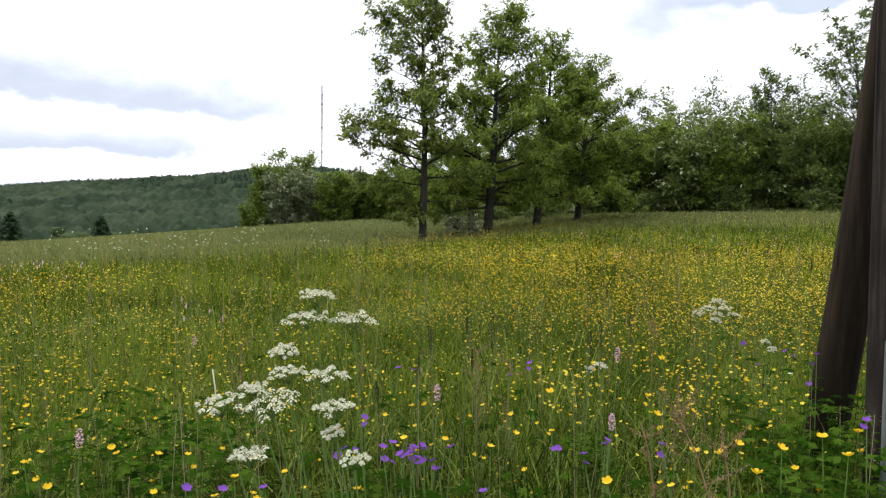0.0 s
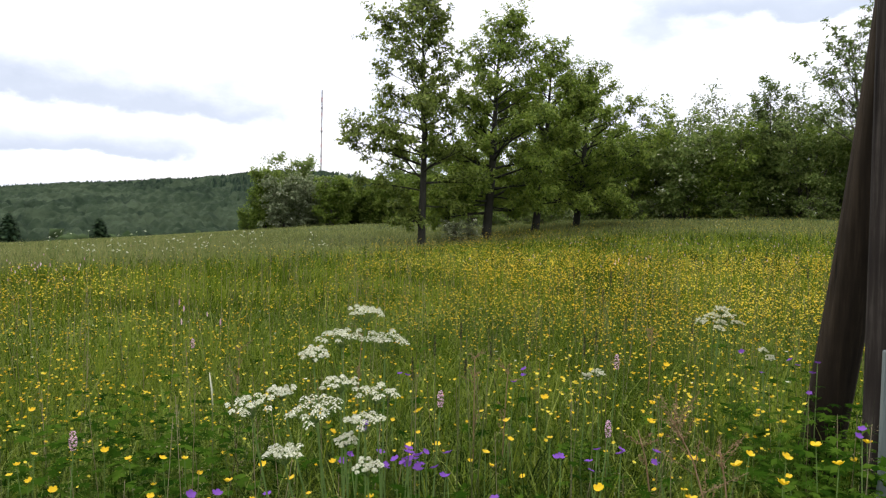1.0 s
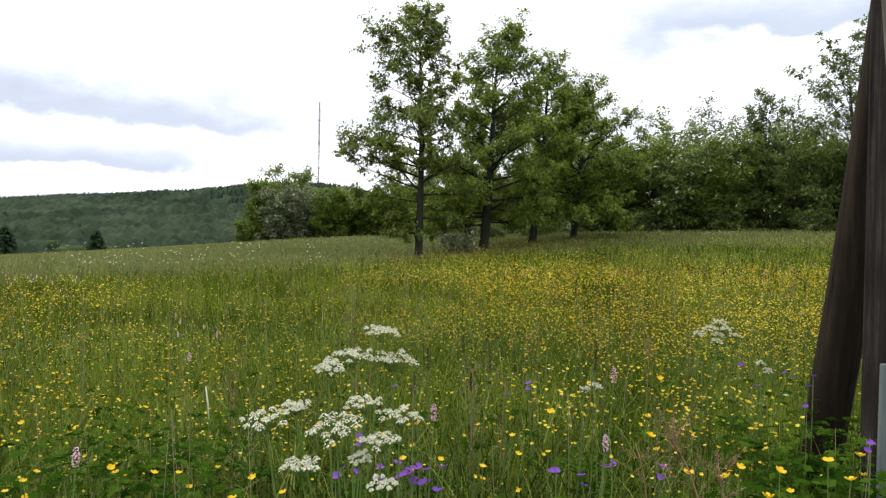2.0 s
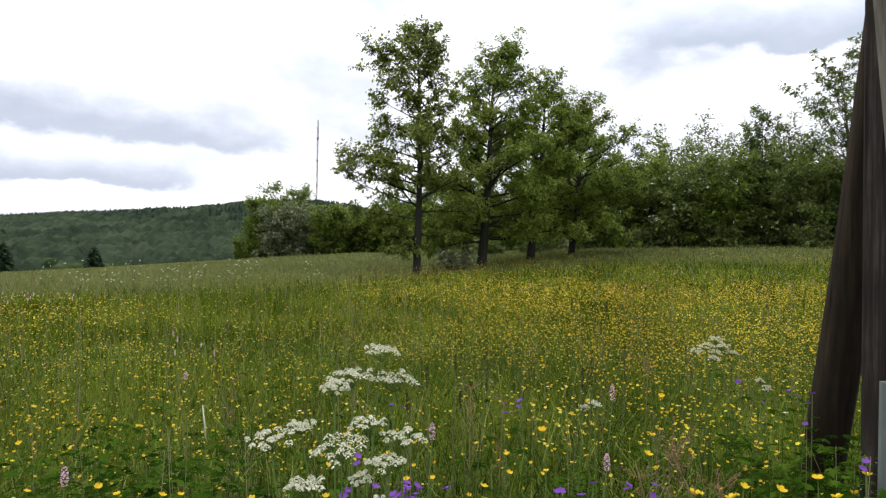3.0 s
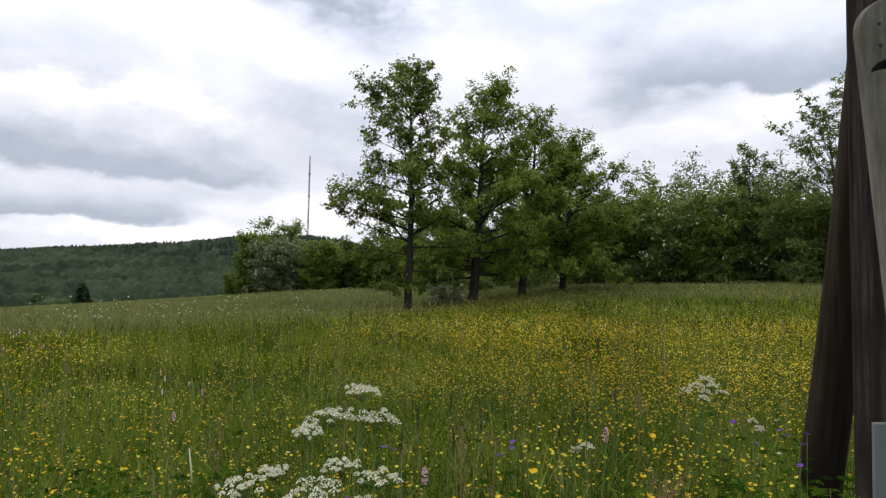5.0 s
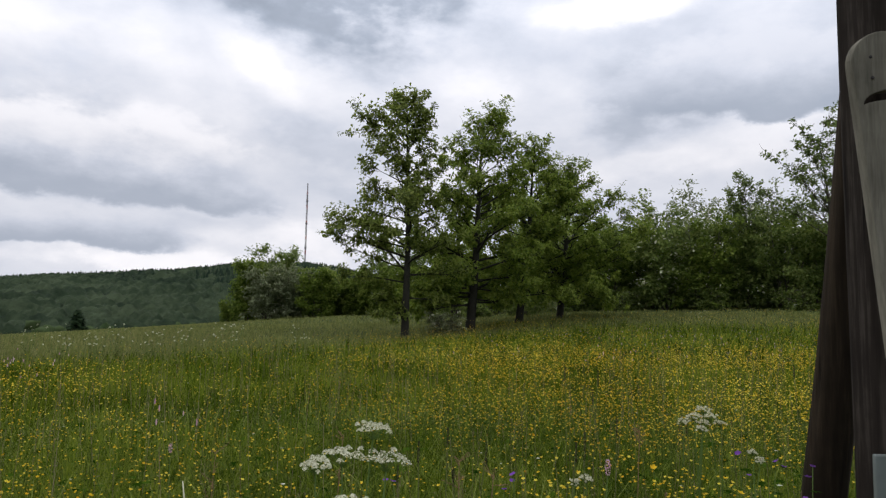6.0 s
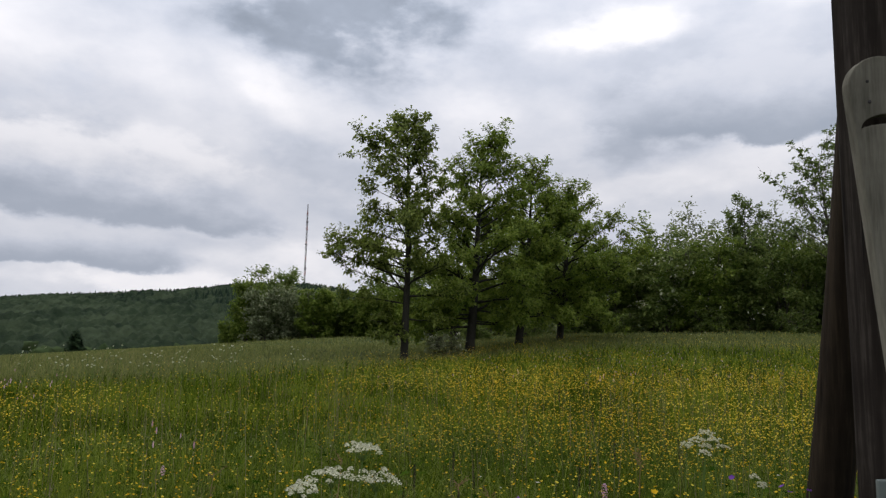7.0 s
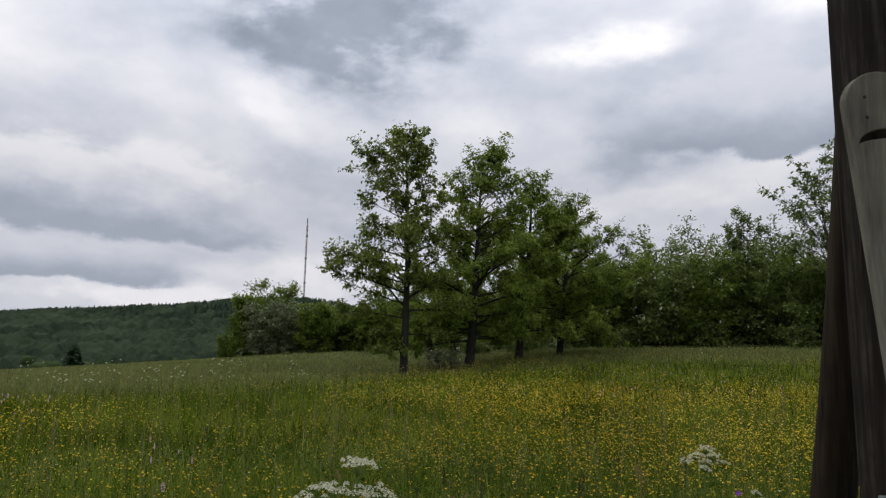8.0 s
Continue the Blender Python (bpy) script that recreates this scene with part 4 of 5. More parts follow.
def build_posts():
    base = (1.235, 1.822, land_at(1.235, 1.822))
    frame_ob = thing("timber_frame", "weathered timber frame of dark round posts and a grey board", "post", base)
    X, Y, Z = base

    def local(p):
        return Vector((p[0] - X, p[1] - Y, p[2] - Z))

    part("upright_post", log_geo(local((1.235, 1.822, -0.3)), local((1.235, 1.822, 3.2)), 0.107, 0.103, 4, 40), M_POST, frame_ob, "dark brown upright round post")
    part("leaning_post", log_geo(local((1.180, 2.275, -0.3)), local((1.334, 1.960, 2.3)), 0.067, 0.054, 7, 36), M_LOG, frame_ob, "brown round post leaning against the upright")
    bm = board_geo(1.140 - X, 1.720 - Z, 0.088, 1.77, 0.032, radians(-6.0))
    bmesh.ops.translate(bm, verts=bm.verts, vec=(0, 1.672 - Y, 0))
    me = bpy.data.meshes.new("board")
    bm.to_mesh(me)
    bm.free()
    me.materials.append(M_BOARD)
    for kx, kz, kr in ((1.0997 - X, 1.7337 - Z, 0.0042), (1.1027 - X, 1.6803 - Z, 0.005), (1.150 - X, 1.359 - Z, 0.009)):
        g = Geo()
        g.tube([(kx, 1.6705 - Y, kz), (kx, 1.673 - Y, kz)], [kr * 0.9, kr], 12)
        part("knot", g, M_SLOT, frame_ob, "dark round knot in the board")
    board = new("board", me)
    board.parent = frame_ob
    tagged(board, "pale grey plank with rounded top and carved crescent")
    bm = bmesh.new()
    bmesh.ops.create_cube(bm, size=1.0)
    bmesh.ops.transform(bm, matrix=Matrix.Diagonal((0.34, 0.014, 0.56, 1)), verts=bm.verts)
    bmesh.ops.bevel(bm, geom=bm.edges[:], offset=0.004, segments=2, profile=0.6, affect="EDGES")
    me = bpy.data.meshes.new("sign_plate")
    bm.to_mesh(me)
    bm.free()
    me.materials.append(M_PLATE)
    plate = new("sign_plate", me)
    plate.parent = frame_ob
    plate.location = local((1.064 + 0.17, 1.662, 0.482))
    tagged(plate, "plain grey-green metal plate")


build_posts()


# ---- flowers and herbs of the meadow ----
def yellow_density(x, y):
    """Share of buttercups over the meadow: drifts and bare green patches."""
    r, a = np.hypot(x, y), np.degrees(np.arctan2(x, y))
    limit = np.interp(a, (-40, -22, -10, -2, 6, 40), (7.5, 10, 14, 19, 28, 32))
    edge = np.clip((limit * 1.1 - r) / (limit * 0.3), 0, 1)
    drift = np.clip(0.5 + 2.2 * blob_noise(x * 0.5, y, 0.42, 7.0) + 1.0 * blob_noise(x * 0.6, y, 1.3, 2.0), 0.0, 1.0)
    drift = drift * drift * (3 - 2 * drift)
    n = (0.07 + 1.15 * drift) * np.clip(0.75 + 2.2 * blob_noise(x, y, 5.5, 5.0), 0.05, 2.0)
    right = np.clip(0.55 + a / 45, 0.25, 0.98)
    return (np.clip(n, 0.05, 1.8) * edge * (0.4 + 0.6 * right) + 0.02 * edge) * np.interp(r, (2.5, 3.2, 4.5, 8, 12, 20, 28), (1.2, 1.3, 0.95, 0.68, 0.42, 0.32, 0.4))


def petals(geo, c, up, size, count=5, cup=0.5, slot=0, width=0.8, turn=0.0):
    """Rounded petals, joined at c, that open towards up."""
    up = up.normalized()
    a = up.orthogonal().normalized()
    b = up.cross(a)
    verts, faces = [c], []
    for i in range(count):
        t = turn + i * math.tau / count
        d = a * math.cos(t) + b * math.sin(t)
        s = up.cross(d)
        mid = c + d * size * 0.6 + up * size * cup * 0.35
        end = c + d * size * 0.98 + up * size * cup * 0.85
        w = size * width * 0.5
        k = len(verts)
        verts += [mid - s * w + up * size * 0.06, end - s * w * 0.55, end + s * w * 0.55, mid + s * w + up * size * 0.06, mid - up * size * 0.04]
        faces += [(0, k, k + 4), (k, k + 1, k + 4), (k + 1, k + 2, k + 4), (k + 2, k + 3, k + 4), (k + 3, 0, k + 4)]
    geo.add(verts, faces, slot)


def stem_path(x, y, z, rng, bend=0.06):
    """A curved stem from the ground up to a flower at x, y, z."""
    z0 = land_at(x, y) - 0.02
    bx, by = x + rng.uniform(-bend, bend), y + rng.uniform(-bend, bend)
    root = Vector((bx, by, z0))
    tip = Vector((x, y, z))
    return root, [Vector((0, 0, 0)), (tip - root) * 0.5 + Vector((rng.uniform(-0.02, 0.02), rng.uniform(-0.02, 0.02), 0.02)), tip - root]


SWAYING = []


def buttercup(x, y, z, seed, size=0.0125):
    rng = random.Random(seed)
    root, path = stem_path(x, y, z, rng)
    ob = thing("buttercup", "yellow buttercup on a thin green stem", "flower", root, "buttercups before the camera")
    g = Geo()
    g.tube(path, [0.0014, 0.0012, 0.001], 4)
    side = path[1] + Vector((rng.uniform(-0.06, 0.06), rng.uniform(-0.04, 0.04), rng.uniform(0.06, 0.12)))
    g.tube([path[1], side], [0.001, 0.0008], 3)
    part("stem", g, M_STEM, ob)
    b = Geo()
    for k in range(5):
        t = k * math.tau / 5
        b.leaf(side, Vector((math.cos(t) * 0.5, math.sin(t) * 0.5, 0.8)).normalized(), Vector((math.cos(t), math.sin(t), 0)), 0.008, 0.006)
    part("bud", b, M_YELLOW, ob, "small closed yellow bud", smooth=False)
    f = Geo()
    up = Vector((rng.uniform(-0.4, 0.4), rng.uniform(-0.45, 0.25), 1))
    petals(f, path[2], up, size * rng.uniform(0.85, 1.15), 5, rng.uniform(0.55, 1.05), 0, 1.05, rng.random() * 3)
    part("flower", f, M_YELLOW, ob)
    SWAYING.append((ob, rng.uniform(0.6, 1.6), rng.random() * 6))
    return ob


def palmate(geo, c, d, up, size, slot=0):
    """A deeply cut hand-shaped leaf."""
    d = d.normalized()
    s = d.cross(up).normalized()
    pts = [c]
    for k in range(15):
        t = math.radians(-140 + 280 * k / 14)
        q = size * ((1.0, 0.42)[k % 2]) * (1 - 0.25 * abs(t) / 2.4)
        pts.append(c + (d * math.cos(t) + s * math.sin(t)) * q - up * size * 0.18 * (q / size) ** 2)
    geo.add(pts, [(0, i, i + 1) for i in range(1, 15)], slot)


def cranesbill(x, y, z, seed):
    rng = random.Random(seed)
    root, path = stem_path(x, y, z, rng)
    ob = thing("cranesbill", "purple wood cranesbill flower on a leafy stem", "flower", root, "cranesbills in the grass")
    g = Geo()
    g.tube(path, [0.002, 0.0016, 0.0012], 4)
    part("stem", g, M_STEM, ob)
    for k in range(rng.choice((1, 1, 1, 2))):
        f = Geo()
        c = path[2] + (Vector((rng.uniform(-0.025, 0.025), rng.uniform(-0.02, 0.02), rng.uniform(-0.03, 0.0))) if k else Vector())
        petals(f, c, Vector((rng.uniform(-0.6, 0.6), rng.uniform(-0.7, 0.4), 1)), 0.0098 * rng.uniform(0.8, 1.15), 5, 0.45, 0, 0.95, rng.random() * 3)
        part("flower", f, M_PURPLE, ob)
    for k in range(rng.randint(2, 3)):
        l = Geo()
        c = path[0].lerp(path[2], rng.uniform(0.55, 0.92))
        t = rng.random() * math.tau
        d = Vector((math.cos(t), math.sin(t), 0.2))
        e = c + d * rng.uniform(0.02, 0.06)
        l.tube([c, e], [0.0012, 0.001], 3)
        palmate(l, e, d, Vector((rng.uniform(-0.3, 0.3), rng.uniform(-0.5, 0.2), 1)).normalized(), rng.uniform(0.025, 0.045))
        part("leaf", l, M_HERB, ob, smooth=False)
    SWAYING.append((ob, rng.uniform(0.5, 1.3), rng.random() * 6))
    return ob


def umbel_geo(width, seed, rays=18, florets=22):
    """A flat-topped compound umbel about its node at the origin: rays as slot 0, florets as slot 1."""
    rng = random.Random(seed)
    g = Geo()
    for i in range(rays):
        rr = math.sqrt((i + 0.5) / rays) * width * 0.5
        t = i * 2.39996 + rng.uniform(-0.2, 0.2)
        tip = Vector((math.cos(t) * rr, math.sin(t) * rr, width * 0.36 - rr * rr / width * 0.45 + rng.uniform(-0.007, 0.006)))
        g.tube([(0, 0, 0), tip * 0.55 + Vector((0, 0, 0.003)), tip], [0.0007, 0.0006, 0.0005], 3, 0, False)
        cl = width * 0.1 * rng.uniform(0.7, 1.2)
        for k in range(florets):
            q = math.sqrt((k + 0.5) / florets) * cl
            u = k * 2.39996 + rng.random()
            c = tip + Vector((math.cos(u) * q, math.sin(u) * q, 0.007 - q * q / cl * 0.75 + rng.uniform(-0.001, 0.001)))
            n = Vector((math.cos(u) * q / cl * 0.8 + rng.uniform(-0.4, 0.4), math.sin(u) * q / cl * 0.8 + rng.uniform(-0.4, 0.4), 1)).normalized()
            a = n.orthogonal().normalized()
            b = n.cross(a)
            s = rng.uniform(0.0014, 0.0025)
            g.add([c + a * s, c + (a + b) * 0.45 * s + n * 0.0006, c + b * s, c - a * s, c - (a + b) * 0.45 * s + n * 0.0006, c - b * s],
                  [(0, 2, 1), (0, 5, 2), (2, 5, 3), (3, 5, 4)], 1)
    return g


def parsley(label, root, heads, seed, group="", sway=None, leaf_count=5, lift=None, tilt=0.1):
    """A cow parsley plant at root; heads: x, y, z, width of each umbel. Every flower stem carries one umbel and can sway by itself."""
    rng = random.Random(seed)
    rx, ry = root
    rz = land_at(rx, ry) - 0.02
    ob = thing("cow_parsley", label, "wildflower", (rx, ry, rz), group)
    for i, (x, y, z, w) in enumerate(heads):
        foot = Vector((rng.uniform(-0.05, 0.05) + (x - rx) * 0.35, rng.uniform(-0.04, 0.04) + (y - ry) * 0.35, 0))
        tip = Vector((x - rx, y - ry, z - rz - w * 0.4)) - foot
        g = Geo()
        knee = tip * 0.55 + Vector((rng.uniform(-0.02, 0.02), rng.uniform(-0.02, 0.02), 0.02))
        g.tube([(0, 0, 0), tip * 0.28 + Vector((rng.uniform(-0.015, 0.015), 0, 0)), knee, tip], [0.003, 0.0026, 0.0022, 0.0014], 5)
        stem = part("flower_stem", g, M_STEM, ob, at=foot)
        u = umbel_geo(w, seed * 31 + i)
        head = part("umbel", u, [M_STEM, M_WHITE], stem, "flat white umbel of tiny florets", smooth=False, at=tip)
        head.rotation_euler = (rng.uniform(-0.06, 0.12) + tilt * rng.random(), rng.uniform(-1.2, 1.2) * tilt, 0.0)
        if sway:
            STEMS.append((stem, foot, sway[i], lift[i] if lift else 0.0))
            UMBELS.append((head, tip, Euler(head.rotation_euler).to_matrix().to_4x4(), sway[i]))
    for k in range(leaf_count):
        l = Geo()
        t = rng.random() * math.tau
        c = Vector((0, 0, rng.uniform(0.12, 0.4)))
        d = Vector((math.cos(t), math.sin(t), 0.35)).normalized()
        ln = rng.uniform(0.12, 0.22)
        l.tube([c * 0.6, c + d * ln], [0.0015, 0.0008], 3)
        for j in range(7):
            p = c + d * ln * (0.35 + 0.65 * j / 6)
            for sgn in (-1, 1):
                e = (d * 0.6 + Vector((-math.sin(t), math.cos(t), 0)) * sgn).normalized()
                sub = ln * 0.36 * (1.1 - j / 7)
                for m in range(4):
                    l.leaf(p + e * sub * m / 4, (e + d * 0.7).normalized(), Vector((0, 0, 1)), sub * 0.42, sub * 0.2)
                    l.leaf(p + e * sub * m / 4, (e - d * 0.3).normalized(), Vector((0, 0, 1)), sub * 0.36, sub * 0.18)
        part("leaf", l, M_HERB, ob, smooth=False)
    return ob


STEMS, UMBELS = [], []
# sway of the near parsley, degrees from its middle pose, by seconds
BEATS = (0, 0.5, 1, 1.5, 3, 3.5, 4, 4.5, 6, 6.5, 7, 7.5, 8)
SWAY_TOP = (-8.4, -7.2, -2.0, -0.1, 0.6, -0.4, -0.6, -1.2, 1.2, 0.4, 0.1, -1.9, -0.3)
SWAY_MID = (-7.0, -5.8, -1.8, 0.0, 1.9, 0.0, -0.4, -0.7, 1.4, 0.3, 0.0, -1.5, -0.2)
SWAY_LOW = (-3.9, -3.2, -1.6, 0.0, 1.2, 0.0, -0.2, -0.4, 0.8, 0.2, 0.0, -0.9, -0.2)
SWAY_FAR = (-1.9, -1.7, -0.3, -0.1, -0.7, -2.3, -0.3, -0.8, -1.7, -0.6, -1.3, -1.4, -1.6)


def gust(sway, share):
    """The same sway with the first gust stronger or weaker."""
    return tuple(a * share if t < 1.5 else a for t, a in zip(BEATS, sway))


def build_parsley():
    heads = [(-0.108, 1.296, 0.872, 0.066), (-0.160, 1.29, 0.832, 0.082), (-0.082, 1.298, 0.826, 0.086), (-0.202, 1.234, 0.812, 0.05),
             (-0.135, 1.192, 0.766, 0.062), (-0.075, 1.198, 0.748, 0.075), (-0.173, 1.137, 0.742, 0.085), (-0.246, 1.175, 0.756, 0.045),
             (-0.281, 1.115, 0.753, 0.072), (-0.099, 1.146, 0.715, 0.07), (-0.216, 1.079, 0.688, 0.062), (-0.133, 1.142, 0.682, 0.036),
             (-0.091, 1.096, 0.656, 0.046)]
    sways = [SWAY_TOP, gust(SWAY_TOP, 0.75), gust(SWAY_TOP, 0.69), gust(SWAY_MID, 0.81), gust(SWAY_MID, 1.39), gust(SWAY_MID, 1.39), gust(SWAY_MID, 1.17), gust(SWAY_MID, 0.8),
             gust(SWAY_MID, 0.8), gust(SWAY_MID, 0.9), SWAY_MID, SWAY_LOW, SWAY_LOW]
    parsley("white-flowered cow parsley with many flat umbels", (-0.14, 1.22), heads, 3, "", sways, 5, (0.03, 0.045, 0.05, 0.0, 0.018, 0.033, 0.015, 0.015, 0.005, 0.02, 0.0, 0.01, 0.012))
    parsley("white cow parsley rising from the buttercups", (0.98, 2.5), [(0.95, 2.42, 0.745, 0.05), (1.02, 2.46, 0.74, 0.055), (0.93, 2.46, 0.72, 0.045), (0.975, 2.40, 0.77, 0.055), (0.985, 2.44, 0.72, 0.05), (1.05, 2.44, 0.72, 0.045), (0.96, 2.38, 0.705, 0.04)], 5, "",
            [SWAY_FAR] * 7)
    parsley("small white cow parsley in the grass", (0.43, 1.9), [(0.425, 1.85, 0.655, 0.035), (0.40, 1.87, 0.64, 0.025)], 6)
    parsley("small white cow parsley in the grass", (1.02, 2.2), [(1.015, 2.175, 0.668, 0.03), (1.05, 2.2, 0.64, 0.03)], 7)
    group = "cow parsley on the far side of the meadow"
    rng = random.Random(8)
    for x, y, n in [(-6.4, 12.5, 5), (-5.9, 12.7, 7), (-5.0, 13.1, 9), (-4.5, 13.3, 6), (-3.7, 13.8, 9), (-2.4, 13.8, 5), (-4.2, 14.4, 6), (-6.0, 13.9, 5), (9.5, 24, 5), (16.5, 31, 7), (18.2, 30.0, 6), (-7.3, 13.2, 5)]:
        gz = land_at(x, y)
        heads = [(x + rng.gauss(0, 0.11), y + rng.gauss(0, 0.13), gz + rng.uniform(0.34, 0.74), rng.uniform(0.022, 0.042)) for _ in range(n + 6)]
        parsley("white cow parsley standing above the far grass", (x, y), heads, rng.randint(10, 999), group, None, 2, tilt=0.7)


build_parsley()


def build_cranesbills():
    spots = [(0.21, 1.96, 0.6), (0.26, 2.04, 0.62), (-0.12, 2.13, 0.58), (-0.08, 2.02, 0.6), (1.06, 2.41, 0.62), (1.12, 2.4, 0.55), (1.20, 2.38, 0.6), (1.13, 2.07, 0.65),
             (0.34, 1.43, 0.58), (0.39, 1.47, 0.57), (0.48, 1.49, 0.56), (0.32, 1.48, 0.54), (0.26, 1.45, 0.56), (0.03, 1.45, 0.56), (0.0, 1.45, 0.53), (-0.07, 1.45, 0.57),
             (-0.11, 1.45, 0.56), (-0.05, 1.42, 0.57), (-0.02, 1.47, 0.55), (-0.18, 1.44, 0.56), (0.02, 1.43, 0.52), (-0.49, 1.36, 0.5), (-0.42, 1.36, 0.5), (-0.34, 1.37, 0.5),
             (0.91, 1.45, 0.63), (0.11, 1.37, 0.5), (-0.18, 1.7, 0.55), (1.06, 1.98, 0.58)]
    for i, (x, y, z) in enumerate(spots):
        cranesbill(x, y, z, 100 + i)
    rng = random.Random(9)
    for i in range(9):
        cranesbill(rng.gauss(-0.06, 0.05), rng.gauss(1.46, 0.04), rng.uniform(0.52, 0.57), 140 + i)


build_cranesbills()


def build_buttercups():
    spots = [(0.83, 1.49, 0.58), (0.81, 1.37, 0.58), (0.77, 1.53, 0.54), (0.69, 1.55, 0.54), (0.56, 1.5, 0.54), (0.63, 1.48, 0.54), (0.67, 1.37, 0.54), (1.0, 1.62, 0.55),
             (-0.13, 1.31, 0.54), (-0.54, 1.5, 0.54), (-0.59, 1.5, 0.54), (-0.3, 1.4, 0.54), (-0.38, 1.48, 0.54), (-0.21, 1.88, 0.54), (-0.07, 1.63, 0.54), (0.22, 2.03, 0.54),
             (0.32, 2.01, 0.54), (0.99, 2.19, 0.54), (0.67, 2.05, 0.54), (0.61, 1.98, 0.54), (0.56, 1.79, 0.54), (-0.86, 2.06, 0.54), (-0.86, 1.5, 0.54), (-0.86, 1.44, 0.54),
             (-1.06, 2.01, 0.54), (-0.68, 1.5, 0.54), (-0.73, 1.31, 0.54), (-0.24, 1.32, 0.54), (-0.53, 1.29, 0.54), (-0.42, 1.28, 0.54), (0.82, 2.53, 0.54), (0.32, 1.32, 0.54)]
    for i, (x, y, z) in enumerate(spots):
        buttercup(x, y, z - (0.02 if x < 0.3 else 0), 500 + i, 0.0082 if x < 0.3 else 0.0115)
    rng = random.Random(77)
    for i in range(70):
        a, rr = math.radians(rng.uniform(-36, 36)), rng.uniform(1.25, 2.3)
        x, y = rr * math.sin(a), rr * math.cos(a)
        if x > 1.0 and y < 2.1:
            continue
        buttercup(x, y, rng.uniform(0.36, 0.53), 700 + i, 0.0085)
    # the thousands beyond
    vs, fs, base = [], [], 0
    geo, stems = Geo(), Geo()
    x, y = scatter(24000, 1.75, 5.5, 40)
    keep = RNG.random(len(x)) < yellow_density(x, y) * 0.95 * np.interp(np.hypot(x, y), (1.8, 2.1, 2.4, 3.0), (0.12, 0.35, 1.2, 1.5)) * np.where((x > 0.1) & (np.hypot(x, y) < 2.3), 0.4, 1.0)
    rg = random.Random(6)
    for px, py in zip(x[keep], y[keep]):
        if px > 1.0 and py < 2.3:
            continue
        pz = land_at(px, py) + rg.uniform(0.34, 0.56)
        c = Vector((px, py, pz))
        up = Vector((rg.uniform(-0.5, 0.5), rg.uniform(-0.55, 0.35), 1)).normalized()
        a = up.orthogonal().normalized()
        b = up.cross(a)
        s = rg.uniform(0.003, 0.006) * (1.25 if px > 0.2 and py < 3.2 else 1.0)
        ring = [c + (a * math.cos(k * math.tau / 10) + b * math.sin(k * math.tau / 10)) * s * (1.0 if k % 2 == 0 else 0.72) + up * s * 0.7 for k in range(10)]
        geo.add([c] + ring, [(0, 1 + k, 1 + (k + 1) % 10) for k in range(10)])
        foot = Vector((px + rg.gauss(0, 0.09), py + rg.gauss(0, 0.07), land_at(px, py)))
        if rg.random() < 0.55:
            continue
        w = 0.0007
        stems.add([foot + Vector((w, 0, 0)), foot - Vector((w, 0, 0)), c - Vector((w * 0.6, 0, 0)), c + Vector((w * 0.6, 0, 0))], [(0, 1, 2, 3)])
    stuff("buttercup_stems", "thin green buttercup stems in the meadow", "flower stems", stems.v, stems.f, M_FINE_STEM)
    stuff("buttercups", "hundreds of yellow buttercups among meadow grass", "flowers", geo.v, geo.f, M_YELLOW)
    for count, r0, r1, s0, s1 in ((80000, 5.2, 12.5, 0.0046, 0.0078), (85000, 12, 33, 0.006, 0.0100)):
        x, y = scatter(count, r0, r1, 42)
        keep = RNG.random(count) < yellow_density(x, y)
        x, y = x[keep], y[keep]
        n = len(x)
        z = land(x, y) + 0.32 + 0.24 * RNG.random(n)
        s = s0 + (s1 - s0) * RNG.random(n)
        c = np.stack([x, y, z], 1)
        up = np.stack([RNG.uniform(-0.6, 0.6, n), RNG.uniform(-0.8, 0.5, n), np.ones(n)], 1)
        up /= np.linalg.norm(up, axis=1)[:, None]
        a = np.cross(up, [0.3, 0.9, 0.1])
        a /= np.linalg.norm(a, axis=1)[:, None]
        b = np.cross(up, a)
        rim = [c + (a * math.cos(k * math.tau / 5) + b * math.sin(k * math.tau / 5)) * s[:, None] + up * s[:, None] * 0.5 for k in range(5)]
        v = np.stack([c] + rim, 1).reshape(-1, 3)
        f = (np.arange(n)[:, None, None] * 6 + np.array([[0, 1 + k, 1 + (k + 1) % 5] for k in range(5)])[None]).reshape(-1, 3)
        vs.append(v), fs.append(f + base)
        base += len(v)
    stuff("far_buttercups", "yellow drifts of buttercups across the meadow", "flowers", np.concatenate(vs), np.concatenate(fs), M_YELLOW)


build_buttercups()


def bistort(x, y, z, seed, group="bistorts in the meadow"):
    rng = random.Random(seed)
    root, path = stem_path(x, y, z, rng, 0.03)
    ob = thing("bistort", "pale pink bistort spike on a straight stem", "flower", root, group)
    g = Geo()
    g.tube(path, [0.002, 0.0018, 0.0014], 4)
    part("stem", g, M_STEM, ob)
    f = Geo()
    h, w = rng.uniform(0.03, 0.042), 0.0068
    for k in range(110):
        u = rng.random()
        t = k * 2.39996
        rr = w * math.sin(math.pi * (0.12 + 0.82 * u)) ** 0.6
        c = path[2] + Vector((math.cos(t) * rr * 0.6, math.sin(t) * rr * 0.6, u * h))
        d = Vector((math.cos(t), math.sin(t), 0.5)).normalized()
        f.leaf(c, d, Vector((0, 0, 1)), rr * 0.6 + 0.001, 0.0045)
    part("spike", f, M_PINK, ob, "dense pale pink spike", smooth=False)
    SWAYING.append((ob, rng.uniform(0.3, 0.8), rng.random() * 6))


